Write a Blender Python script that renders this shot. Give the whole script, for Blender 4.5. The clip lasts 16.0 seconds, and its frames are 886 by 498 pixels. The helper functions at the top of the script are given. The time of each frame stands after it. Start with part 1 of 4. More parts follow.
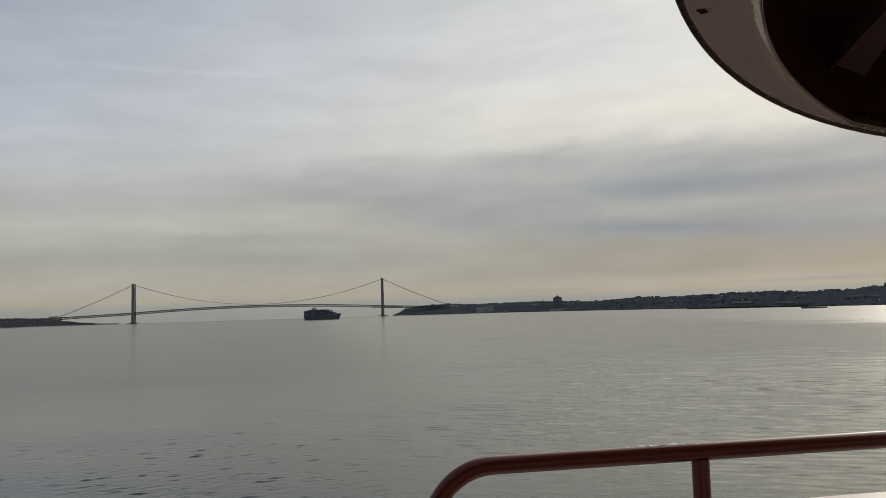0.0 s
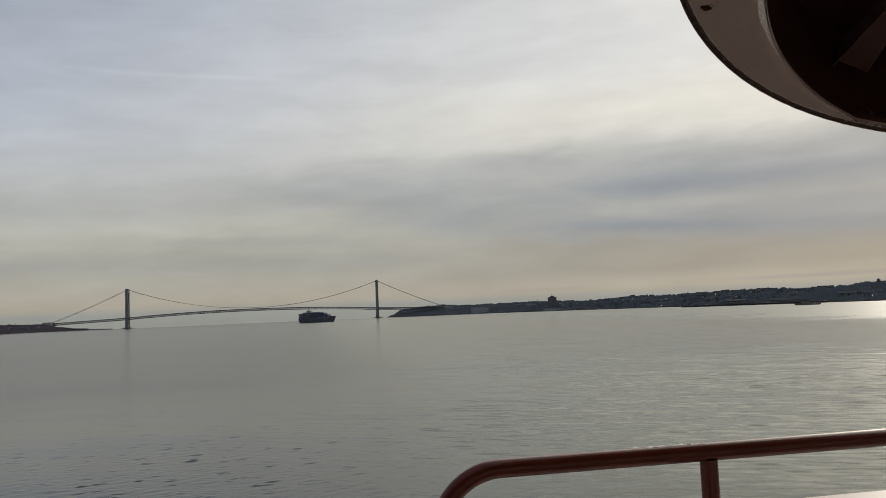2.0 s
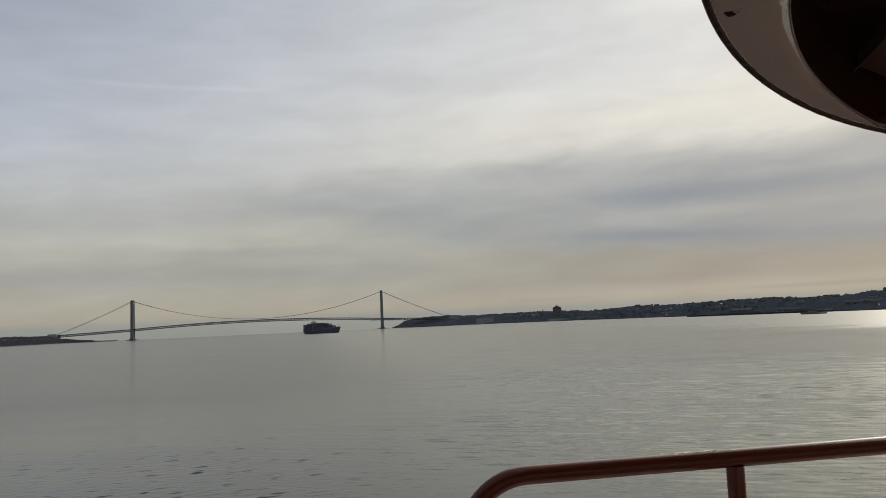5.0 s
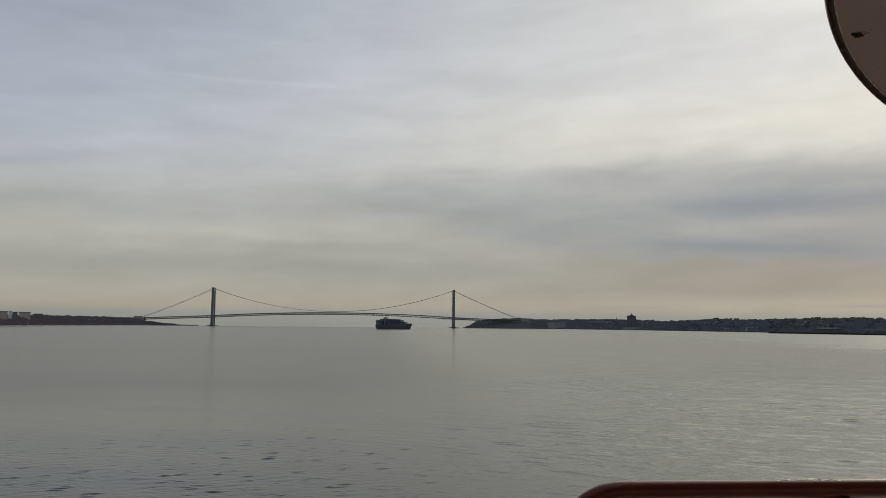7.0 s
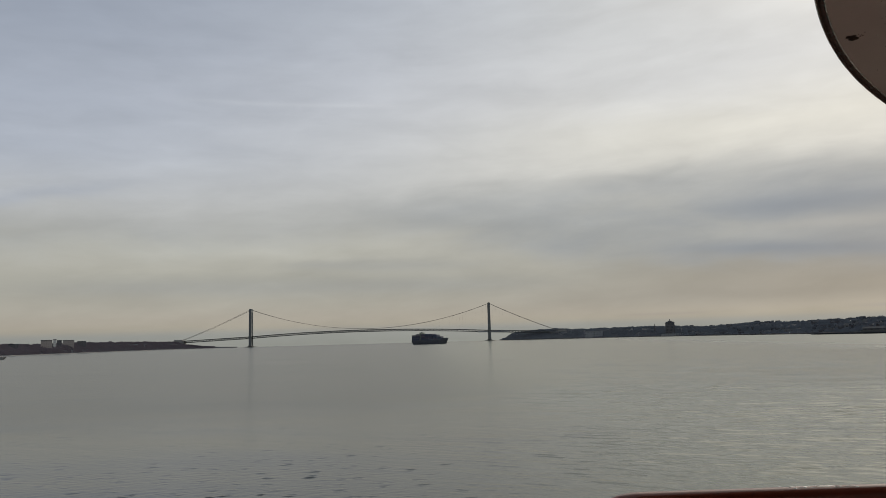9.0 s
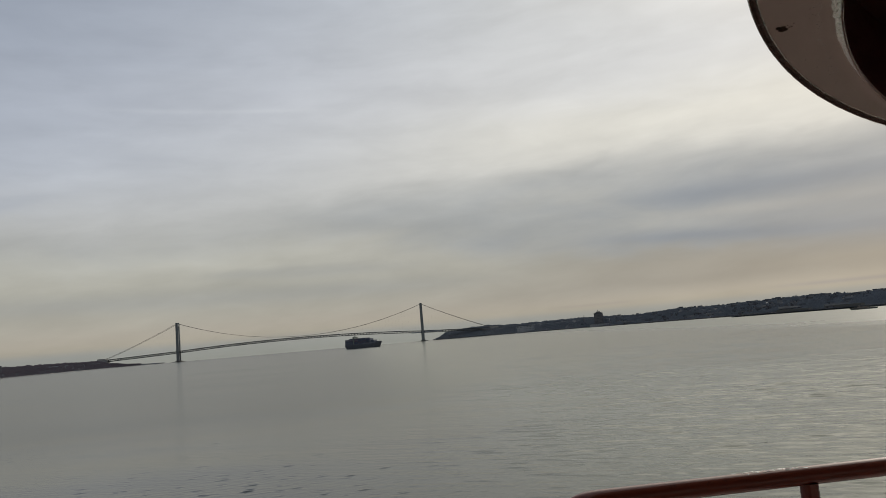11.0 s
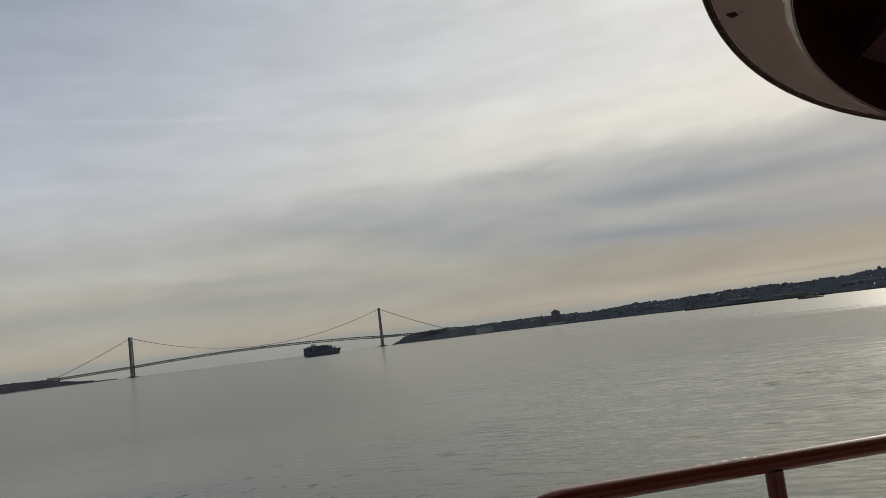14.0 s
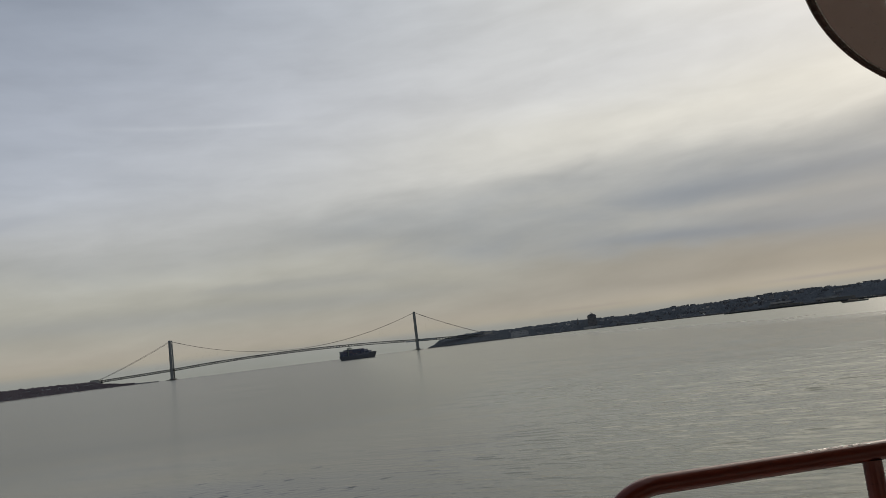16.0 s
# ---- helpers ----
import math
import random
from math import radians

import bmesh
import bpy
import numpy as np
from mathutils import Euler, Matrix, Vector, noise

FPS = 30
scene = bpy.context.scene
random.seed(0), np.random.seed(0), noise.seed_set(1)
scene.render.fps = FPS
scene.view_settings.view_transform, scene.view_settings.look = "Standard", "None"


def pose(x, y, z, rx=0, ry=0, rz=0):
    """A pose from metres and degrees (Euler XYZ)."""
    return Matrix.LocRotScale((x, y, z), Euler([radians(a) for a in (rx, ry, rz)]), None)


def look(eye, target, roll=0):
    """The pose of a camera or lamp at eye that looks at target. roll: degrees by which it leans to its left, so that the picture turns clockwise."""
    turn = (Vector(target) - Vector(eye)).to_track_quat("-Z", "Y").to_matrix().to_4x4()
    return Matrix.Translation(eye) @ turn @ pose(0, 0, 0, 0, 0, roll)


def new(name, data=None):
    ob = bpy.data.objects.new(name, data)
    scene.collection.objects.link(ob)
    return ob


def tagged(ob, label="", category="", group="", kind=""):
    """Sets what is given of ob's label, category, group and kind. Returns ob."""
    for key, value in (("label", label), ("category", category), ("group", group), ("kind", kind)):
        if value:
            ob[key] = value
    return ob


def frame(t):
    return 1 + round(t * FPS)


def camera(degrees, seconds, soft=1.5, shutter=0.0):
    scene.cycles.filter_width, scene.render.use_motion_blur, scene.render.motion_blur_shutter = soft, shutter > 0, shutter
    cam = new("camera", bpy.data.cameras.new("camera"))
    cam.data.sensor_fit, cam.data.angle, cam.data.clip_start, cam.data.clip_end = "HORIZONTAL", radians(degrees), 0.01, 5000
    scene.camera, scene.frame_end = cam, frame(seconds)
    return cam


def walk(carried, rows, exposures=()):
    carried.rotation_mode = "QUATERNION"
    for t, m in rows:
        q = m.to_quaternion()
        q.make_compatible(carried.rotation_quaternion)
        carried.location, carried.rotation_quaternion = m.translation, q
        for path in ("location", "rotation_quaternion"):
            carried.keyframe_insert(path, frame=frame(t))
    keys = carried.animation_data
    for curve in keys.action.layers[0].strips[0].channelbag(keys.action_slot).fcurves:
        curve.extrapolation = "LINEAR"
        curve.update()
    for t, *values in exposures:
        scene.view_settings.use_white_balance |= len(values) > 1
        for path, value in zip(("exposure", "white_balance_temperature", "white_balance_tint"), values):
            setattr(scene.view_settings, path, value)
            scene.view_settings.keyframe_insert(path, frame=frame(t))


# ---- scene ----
cam = camera(59.75, 16.0, soft=0.85)

EYE = 11.0      # eye height over the water
DECK = 9.5      # height of the ferry's passenger deck
# seconds, place from the first eye, yaw, pitch, roll
PATH = [
    (0.0, 0.031, 0.002, -0.001, -21.87, 4.68, -1.75),
    (0.5, 0.038, 0.020, 0.004, -21.96, 4.63, -2.13),
    (1.0, 0.032, 0.026, 0.002, -22.04, 4.63, -2.29),
    (1.5, 0.022, 0.026, 0.002, -22.16, 4.66, -2.39),
    (2.0, 0.015, 0.031, 0.003, -22.31, 4.75, -2.46),
    (2.5, 0.002, 0.023, 0.002, -22.45, 4.88, -2.37),
    (3.0, -0.002, 0.034, 0.001, -22.55, 4.99, -2.51),
    (5.5, -0.040, 0.049, -0.006, -21.71, 5.53, -2.91),
    (6.0, -0.052, 0.068, 0.006, -20.54, 5.13, -4.0),
    (6.2, -0.098, 0.096, -0.009, -21.56, 5.78, -1.09),
    (6.3, -0.119, 0.098, 0.001, -21.57, 5.94, -0.3),
    (6.5, -0.149, 0.099, 0.008, -20.7, 6.27, 0.92),
    (6.7, -0.148, 0.086, 0.002, -19.35, 5.89, 0.28),
    (7.0, -0.130, 0.038, 0.016, -16.46, 5.69, 0.48),
    (7.2, -0.108, 0.015, 0.020, -14.25, 5.88, 0.57),
    (7.5, -0.074, -0.021, 0.026, -12.87, 6.31, 0.44),
    (8.0, -0.068, -0.041, 0.016, -11.73, 6.59, 0.87),
    (8.5, -0.069, -0.028, 0.022, -11.94, 6.62, -0.12),
    (9.0, -0.069, -0.014, 0.027, -14.02, 6.72, -1.57),
    (9.5, -0.066, 0.004, 0.033, -16.07, 6.72, -2.49),
    (10.0, -0.105, 0.020, 0.044, -17.76, 6.62, -3.22),
    (12.5, -0.078, 0.066, 0.041, -20.56, 6.57, -6.4),
    (13.0, -0.075, 0.074, 0.038, -21.26, 6.62, -6.8),
    (13.5, -0.064, 0.090, 0.049, -22.06, 6.42, -7.25),
    (14.0, -0.076, 0.099, 0.035, -22.56, 6.43, -7.12),
    (14.5, -0.071, 0.117, 0.030, -22.8, 6.38, -7.12),
    (15.0, -0.080, 0.123, 0.021, -22.36, 6.52, -6.7),
    (15.5, -0.138, 0.133, 0.021, -21.38, 6.71, -6.83),
    (16.0, -0.215, 0.148, 0.007, -20.01, 7.02, -7.03),
]
walk(cam, [(t, pose(x, y, EYE + z, 90 + pitch, 0, yaw) @ pose(0, 0, 0, 0, 0, roll))
           for t, x, y, z, yaw, pitch, roll in PATH],
     [(0.0, 0.09), (3.0, 0.08), (5.5, 0.08), (6.0, 0.14), (6.5, 0.03), (7.5, 0.04), (10.0, 0.06), (14.5, 0.06), (15.5, -0.02), (16.0, 0.0)])

# ---- light ----
SUN_AZ, SUN_EL = 57.2, 24.0     # degrees, clockwise from +y, and over the horizon
sun_data = bpy.data.lights.new("sun", "SUN")
sun_data.energy, sun_data.angle, sun_data.color = 1.1, radians(3), (1.0, 0.9, 0.76)
sun = new("sun", sun_data)
sun.matrix_world = look((0, 0, 0), (-math.sin(radians(SUN_AZ)) * math.cos(radians(SUN_EL)),
                                    -math.cos(radians(SUN_AZ)) * math.cos(radians(SUN_EL)), -math.sin(radians(SUN_EL))))


class Graph:
    """Short hand for node trees."""

    def __init__(self, tree):
        self.tree = tree
        tree.nodes.clear()

    def node(self, kind, inputs=None, **settings):
        n = self.tree.nodes.new(kind)
        for key, value in settings.items():
            setattr(n, key, value)
        for key, value in (inputs or {}).items():
            socket = n.inputs[key]
            if isinstance(value, bpy.types.NodeSocket):
                self.tree.links.new(value, socket)
            else:
                socket.default_value = value
        return n

    def math(self, op, a, b=0.0, c=0.0, clamp=False):
        n = self.node("ShaderNodeMath", {0: a, 1: b, 2: c}, operation=op, use_clamp=clamp)
        return n.outputs[0]

    def step(self, v, lo, hi):
        n = self.node("ShaderNodeMapRange", {"Value": v, "From Min": lo, "From Max": hi, "To Min": 0.0, "To Max": 1.0},
                      interpolation_type="SMOOTHSTEP")
        return n.outputs[0]

    def mix(self, fac, a, b, blend="MIX"):
        n = self.node("ShaderNodeMix", data_type="RGBA", blend_type=blend)
        for key, value in ((0, fac), (6, a), (7, b)):
            if isinstance(value, bpy.types.NodeSocket):
                self.tree.links.new(value, n.inputs[key])
            else:
                n.inputs[key].default_value = value if key == 0 else (*value, 1.0) if len(value) == 3 else value
        return n.outputs[2]

    def noise(self, vector, scale, detail=4.0, rough=0.5, distort=0.0):
        return self.node("ShaderNodeTexNoise", {"Vector": vector, "Scale": scale, "Detail": detail, "Roughness": rough,
                                                "Distortion": distort}).outputs[0]


def build_world():
    """A thin, streaky winter overcast under a clear sky, warm low over the horizon and round the veiled sun."""
    world = bpy.data.worlds.new("sky")
    scene.world = world
    world.use_nodes = True
    g = Graph(world.node_tree)
    where = g.node("ShaderNodeTexCoord").outputs["Generated"]
    xyz = g.node("ShaderNodeSeparateXYZ", {0: where})
    x, y, z = xyz.outputs
    az = g.math("MULTIPLY", g.math("ARCTAN2", x, y), 57.2958)
    el = g.math("MULTIPLY", g.math("ARCSINE", z), 57.2958)
    # streaks lie along the horizon
    tilt = g.math("SUBTRACT", el, g.math("MULTIPLY", az, 0.035))

    def layer(ax, ay, seed, scale, detail, rough, distort):
        v = g.node("ShaderNodeCombineXYZ", {0: g.math("MULTIPLY", az, ax), 1: g.math("MULTIPLY", tilt, ay), 2: seed}).outputs[0]
        return g.noise(v, scale, detail, rough, distort)

    broad = layer(0.05, 0.20, 0.0, 1.0, 4, 0.5, 0.2)
    fine = layer(0.080, 0.30, 3.7, 1.5, 6, 0.52, 0.3)
    puff = layer(0.085, 0.24, 8.1, 1.3, 5, 0.5, 0.25)
    wisp = layer(0.06, 0.5, 5.2, 1.1, 5, 0.5, 0.4)
    wob = g.math("ADD", g.math("MULTIPLY", g.math("SUBTRACT", broad, 0.5), 2.6), g.math("MULTIPLY", g.math("SUBTRACT", puff, 0.5), 1.5))
    wob = g.math("ADD", wob, g.math("MULTIPLY", g.math("SUBTRACT", fine, 0.5), 0.9))
    wob = g.math("MULTIPLY", wob, g.step(el, 0.0, 7.0))
    h = g.math("ADD", el, wob)
    hs = g.math("ADD", el, g.math("MULTIPLY", wob, 0.5))

    sky = g.node("ShaderNodeTexSky", sky_type="NISHITA", sun_disc=False, sun_elevation=radians(SUN_EL), sun_rotation=radians(SUN_AZ),
                 air_density=1.2, dust_density=3.0, ozone_density=1.5)
    clear = g.mix(1.0, sky.outputs[0], (0.10, 0.10, 0.10), "MULTIPLY")
    # the veil, from the horizon up
    ramp = g.node("ShaderNodeValToRGB", {"Fac": g.math("DIVIDE", h, 50.0)})
    stops = [(0.0, (0.275, 0.283, 0.262)), (0.009, (0.282, 0.292, 0.274)), (0.017, (0.298, 0.304, 0.288)), (0.025, (0.375, 0.347, 0.292)), (0.036, (0.388, 0.358, 0.308)), (0.055, (0.388, 0.370, 0.325)), (0.09, (0.39, 0.382, 0.338)), (0.17, (0.46, 0.455, 0.425)),
             (0.25, (0.575, 0.57, 0.55)), (0.36, (0.55, 0.56, 0.585)), (0.50, (0.45, 0.475, 0.52)), (1.0, (0.38, 0.41, 0.47))]
    els = ramp.color_ramp.elements
    while len(els) < len(stops):
        els.new(0.5)
    for e, (p, c) in zip(els, stops):
        e.position, e.color = p, (*c, 1)
    veil = ramp.outputs[0]

    def span(lo, lo1, hi1=None, hi=None):
        w = g.step(az, lo, lo1)
        return w if hi is None else g.math("MULTIPLY", w, g.math("SUBTRACT", 1.0, g.step(az, hi1, hi)))

    def streak(height, middle, half):
        d = g.math("DIVIDE", g.math("SUBTRACT", height, middle), half)
        return g.math("POWER", 2.718, g.math("MULTIPLY", g.math("MULTIPLY", d, d), -1.0))

    # blue thin sky to the left
    gap = g.math("MULTIPLY", g.step(h, 6.5, 14.0), g.math("SUBTRACT", 1.0, g.step(g.math("ADD", az, g.math("MULTIPLY", wob, 4.0)), -22.0, 30.0)))
    veil = g.mix(g.math("MULTIPLY", gap, 0.75), veil, (0.365, 0.415, 0.52))
    # the grey bank: its top climbs to the right
    top = g.math("ADD", 9.3, g.math("MULTIPLY", g.step(az, -8.0, 30.0), 2.5))
    under = g.math("SUBTRACT", top, h)
    thick = g.math("ADD", 1.8, g.math("MULTIPLY", g.step(az, 10.0, 32.0), 5.0))
    bank = g.math("MULTIPLY", g.math("MULTIPLY", g.step(under, -1.1, 1.5), g.step(h, 3.6, 5.6)), g.math("SUBTRACT", 1.0, g.step(g.math("SUBTRACT", under, thick), 0.0, 2.2)))
    bank = g.math("MULTIPLY", bank, g.math("ADD", 0.30, g.math("MULTIPLY", g.step(az, 0.0, 44.0), 0.50)))
    bank = g.math("MULTIPLY", bank, g.math("ADD", 0.05, g.math("MULTIPLY", puff, 1.9)))
    shade = g.math("MULTIPLY", g.math("MULTIPLY", g.step(az, 8.0, 40.0), g.step(el, 1.3, 2.8)), g.math("SUBTRACT", 1.0, g.step(h, 4.0, 7.0)))
    veil = g.mix(g.math("MULTIPLY", shade, 0.9), veil, (0.292, 0.277, 0.252))
    veil = g.mix(bank, veil, (0.282, 0.303, 0.328))
    dark1 = g.math("MULTIPLY", streak(hs, 8.7, 0.85), span(29.0, 39.0))
    dark2 = g.math("MULTIPLY", streak(g.math("ADD", hs, g.math("MULTIPLY", az, 0.05)), 7.4, 0.62), span(26.0, 38.0))
    veil = g.mix(g.math("MULTIPLY", g.math("ADD", dark1, dark2), 0.95, clamp=True), veil, (0.215, 0.245, 0.29))
    between = g.math("MULTIPLY", streak(hs, 7.1, 0.42), span(33.0, 42.0))
    veil = g.mix(g.math("MULTIPLY", between, 0.6), veil, (0.41, 0.405, 0.39))
    edge = g.math("MULTIPLY", g.math("MULTIPLY", g.step(hs, 2.9, 4.3), g.math("SUBTRACT", 1.0, g.step(hs, 7.5, 9.5))), span(36.0, 50.0))
    veil = g.mix(g.math("MULTIPLY", edge, 0.55), veil, (0.23, 0.25, 0.28))
    low = g.math("MULTIPLY", streak(g.math("ADD", el, g.math("MULTIPLY", wob, 0.4)), 4.1, 0.75), span(-22.0, -6.0, 12.0, 30.0))
    veil = g.mix(g.math("MULTIPLY", low, 0.65), veil, (0.325, 0.330, 0.322))
    low2 = g.math("MULTIPLY", streak(hs, 5.6, 0.45), span(0.0, 5.0, 10.0, 22.0))
    veil = g.mix(g.math("MULTIPLY", low2, 0.5), veil, (0.335, 0.34, 0.335))
    left = g.math("MULTIPLY", streak(g.math("SUBTRACT", h, g.math("MULTIPLY", g.math("ADD", az, 18.5), 0.15)), 9.6, 0.55), span(-30.0, -20.0, -14.0, -4.0))
    veil = g.mix(g.math("MULTIPLY", left, 0.45), veil, (0.31, 0.345, 0.42))
    thread = g.math("MULTIPLY", streak(g.math("ADD", el, g.math("MULTIPLY", wob, 0.15)), 1.5, 0.14), span(40.0, 46.0))
    veil = g.mix(g.math("MULTIPLY", thread, 0.7), veil, (0.30, 0.285, 0.28))
    wispy = g.math("MULTIPLY", streak(g.math("ADD", el, g.math("MULTIPLY", wob, 0.1)), 1.42, 0.11), span(26.0, 28.5, 31.5, 33.5))
    veil = g.mix(g.math("MULTIPLY", wispy, 0.5), veil, (0.33, 0.30, 0.275))
    # bright edges
    lit = g.math("MULTIPLY", streak(h, g.math("ADD", top, 2.6), 2.1), span(6.0, 36.0))
    veil = g.mix(g.math("MULTIPLY", lit, 0.62), veil, (0.16, 0.14, 0.085), "ADD")
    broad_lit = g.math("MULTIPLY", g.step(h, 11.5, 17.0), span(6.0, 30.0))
    veil = g.mix(g.math("MULTIPLY", broad_lit, 0.62), veil, (0.10, 0.09, 0.06), "ADD")
    pale = g.math("MULTIPLY", streak(h, 6.9, 1.0), span(-24.0, -10.0, 2.0, 16.0))
    veil = g.mix(g.math("MULTIPLY", pale, 0.6), veil, (0.050, 0.050, 0.038), "ADD")
    thread2 = g.math("MULTIPLY", streak(g.math("ADD", el, g.math("MULTIPLY", wob, 0.12)), 17.3, 0.16), span(-8.0, 0.0, 7.0, 15.0))
    veil = g.mix(g.math("MULTIPLY", thread2, 0.5), veil, (0.055, 0.055, 0.05), "ADD")
    # wisps
    ripple = g.math("ADD", g.math("ADD", 0.72, g.math("MULTIPLY", layer(0.14, 0.34, 11.3, 1.6, 6, 0.6, 0.2), 0.10)), g.math("ADD", g.math("MULTIPLY", fine, 0.32), g.math("MULTIPLY", wisp, 0.12)))
    veil = g.mix(1.0, veil, g.node("ShaderNodeCombineColor", {0: ripple, 1: ripple, 2: ripple}).outputs[0], "MULTIPLY")
    # glow of the veiled sun
    sx, sy, sz = (math.sin(radians(SUN_AZ)) * math.cos(radians(SUN_EL)), math.cos(radians(SUN_AZ)) * math.cos(radians(SUN_EL)), math.sin(radians(SUN_EL)))
    dot = g.node("ShaderNodeVectorMath", {0: where, 1: (sx, sy, sz)}, operation="DOT_PRODUCT").outputs["Value"]
    glow = g.math("MULTIPLY", g.math("POWER", g.math("MAXIMUM", dot, 0.0), 16.0), g.step(el, 17.0, 30.0))
    core = g.math("POWER", g.math("MAXIMUM", dot, 0.0), 320.0)
    # unseen bright patch of high sky, added to light the water on the right
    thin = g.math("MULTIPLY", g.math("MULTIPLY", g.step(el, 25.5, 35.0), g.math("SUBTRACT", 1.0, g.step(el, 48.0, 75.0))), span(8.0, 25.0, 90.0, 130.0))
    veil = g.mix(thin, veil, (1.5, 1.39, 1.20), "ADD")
    deep = g.math("MULTIPLY", g.step(el, 11.0, 26.0), g.math("SUBTRACT", 1.0, g.step(az, -14.0, 14.0)))
    veil = g.mix(g.math("MULTIPLY", deep, 0.42), veil, (0.16, 0.19, 0.25))
    # unseen high sky on the left, darkened to dim the near water there
    veil = g.mix(g.math("MULTIPLY", g.math("MULTIPLY", g.step(el, 23.0, 34.0), g.math("SUBTRACT", 1.0, g.step(az, -8.0, 16.0))), 0.8), veil, (0.12, 0.145, 0.185))
    veil = g.mix(glow, veil, (0.80, 0.71, 0.55), "ADD")
    veil = g.mix(core, veil, (1.8, 1.6, 1.25), "ADD")
    # below the horizon
    veil = g.mix(g.step(el, -1.0, -0.3), (0.22, 0.22, 0.195), veil)
    veil = g.mix(1.0, veil, (1.0, 1.0, 0.985), "MULTIPLY")
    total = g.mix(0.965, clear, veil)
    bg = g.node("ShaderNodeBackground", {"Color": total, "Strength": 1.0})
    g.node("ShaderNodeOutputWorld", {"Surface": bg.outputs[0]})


build_world()


# ---- materials ----
def material(name, colour, rough=0.6, metal=0.0, vary=0.25, scale=4.0, fine=60.0, bump=0.15, stain=None, stain_at=(0.6, 0.72), coat=0.0, coat_rough=0.1, spec=0.5):
    """Paint, steel, earth or leaf: two scales of variation, a fine relief, and stains of their own colour."""
    m = bpy.data.materials.new(name)
    m.use_nodes = True
    g = Graph(m.node_tree)
    co = g.node("ShaderNodeTexCoord").outputs["Object"]
    a = g.noise(co, scale, 5, 0.6)
    b = g.noise(co, fine, 4, 0.6)
    c = colour
    dark = tuple(v * (1 - vary) for v in c)
    light = tuple(min(1.0, v * (1 + vary)) for v in c)
    col = g.mix(a, dark, light)
    col = g.mix(g.math("MULTIPLY", g.step(b, 0.45, 0.75), vary * 0.6), col, tuple(v * 0.7 for v in c))
    r = g.math("ADD", rough - 0.1, g.math("MULTIPLY", b, 0.2))
    if stain:
        s = g.step(g.noise(co, scale * 1.7, 8, 0.65), *stain_at)
        col = g.mix(s, col, stain)
        r = g.math("ADD", r, g.math("MULTIPLY", s, 0.25))
    bumped = g.node("ShaderNodeBump", {"Strength": bump, "Distance": 0.2 / fine, "Height": b})
    p = g.node("ShaderNodeBsdfPrincipled", {"Base Color": col, "Roughness": r, "Metallic": metal, "Coat Weight": coat, "Coat Roughness": coat_rough, "Specular IOR Level": spec,
                                            "Normal": bumped.outputs[0]})
    g.node("ShaderNodeOutputMaterial", {"Surface": p.outputs[0]})
    return m


def varied(name, colours, rough=0.9, island=True):
    """One colour for each piece out of a ramp."""
    m = bpy.data.materials.new(name)
    m.use_nodes = True
    g = Graph(m.node_tree)
    if island:
        pick = g.node("ShaderNodeNewGeometry").outputs["Random Per Island"]
    else:
        pick = g.node("ShaderNodeObjectInfo").outputs["Random"]
    ramp = g.node("ShaderNodeValToRGB", {"Fac": pick})
    els = ramp.color_ramp.elements
    while len(els) < len(colours):
        els.new(0.5)
    for i, c in enumerate(colours):
        els[i].position, els[i].color = i / (len(colours) - 1), (*c, 1)
    co = g.node("ShaderNodeTexCoord").outputs["Object"]
    n = g.math("ADD", 0.82, g.math("MULTIPLY", g.noise(co, 0.02, 5, 0.65), 0.36))
    col = g.mix(1.0, ramp.outputs[0], g.node("ShaderNodeCombineColor", {0: n, 1: n, 2: n}).outputs[0], "MULTIPLY")
    p = g.node("ShaderNodeBsdfPrincipled", {"Base Color": col, "Roughness": rough, "Specular IOR Level": 0.12})
    g.node("ShaderNodeOutputMaterial", {"Surface": p.outputs[0]})
    return m


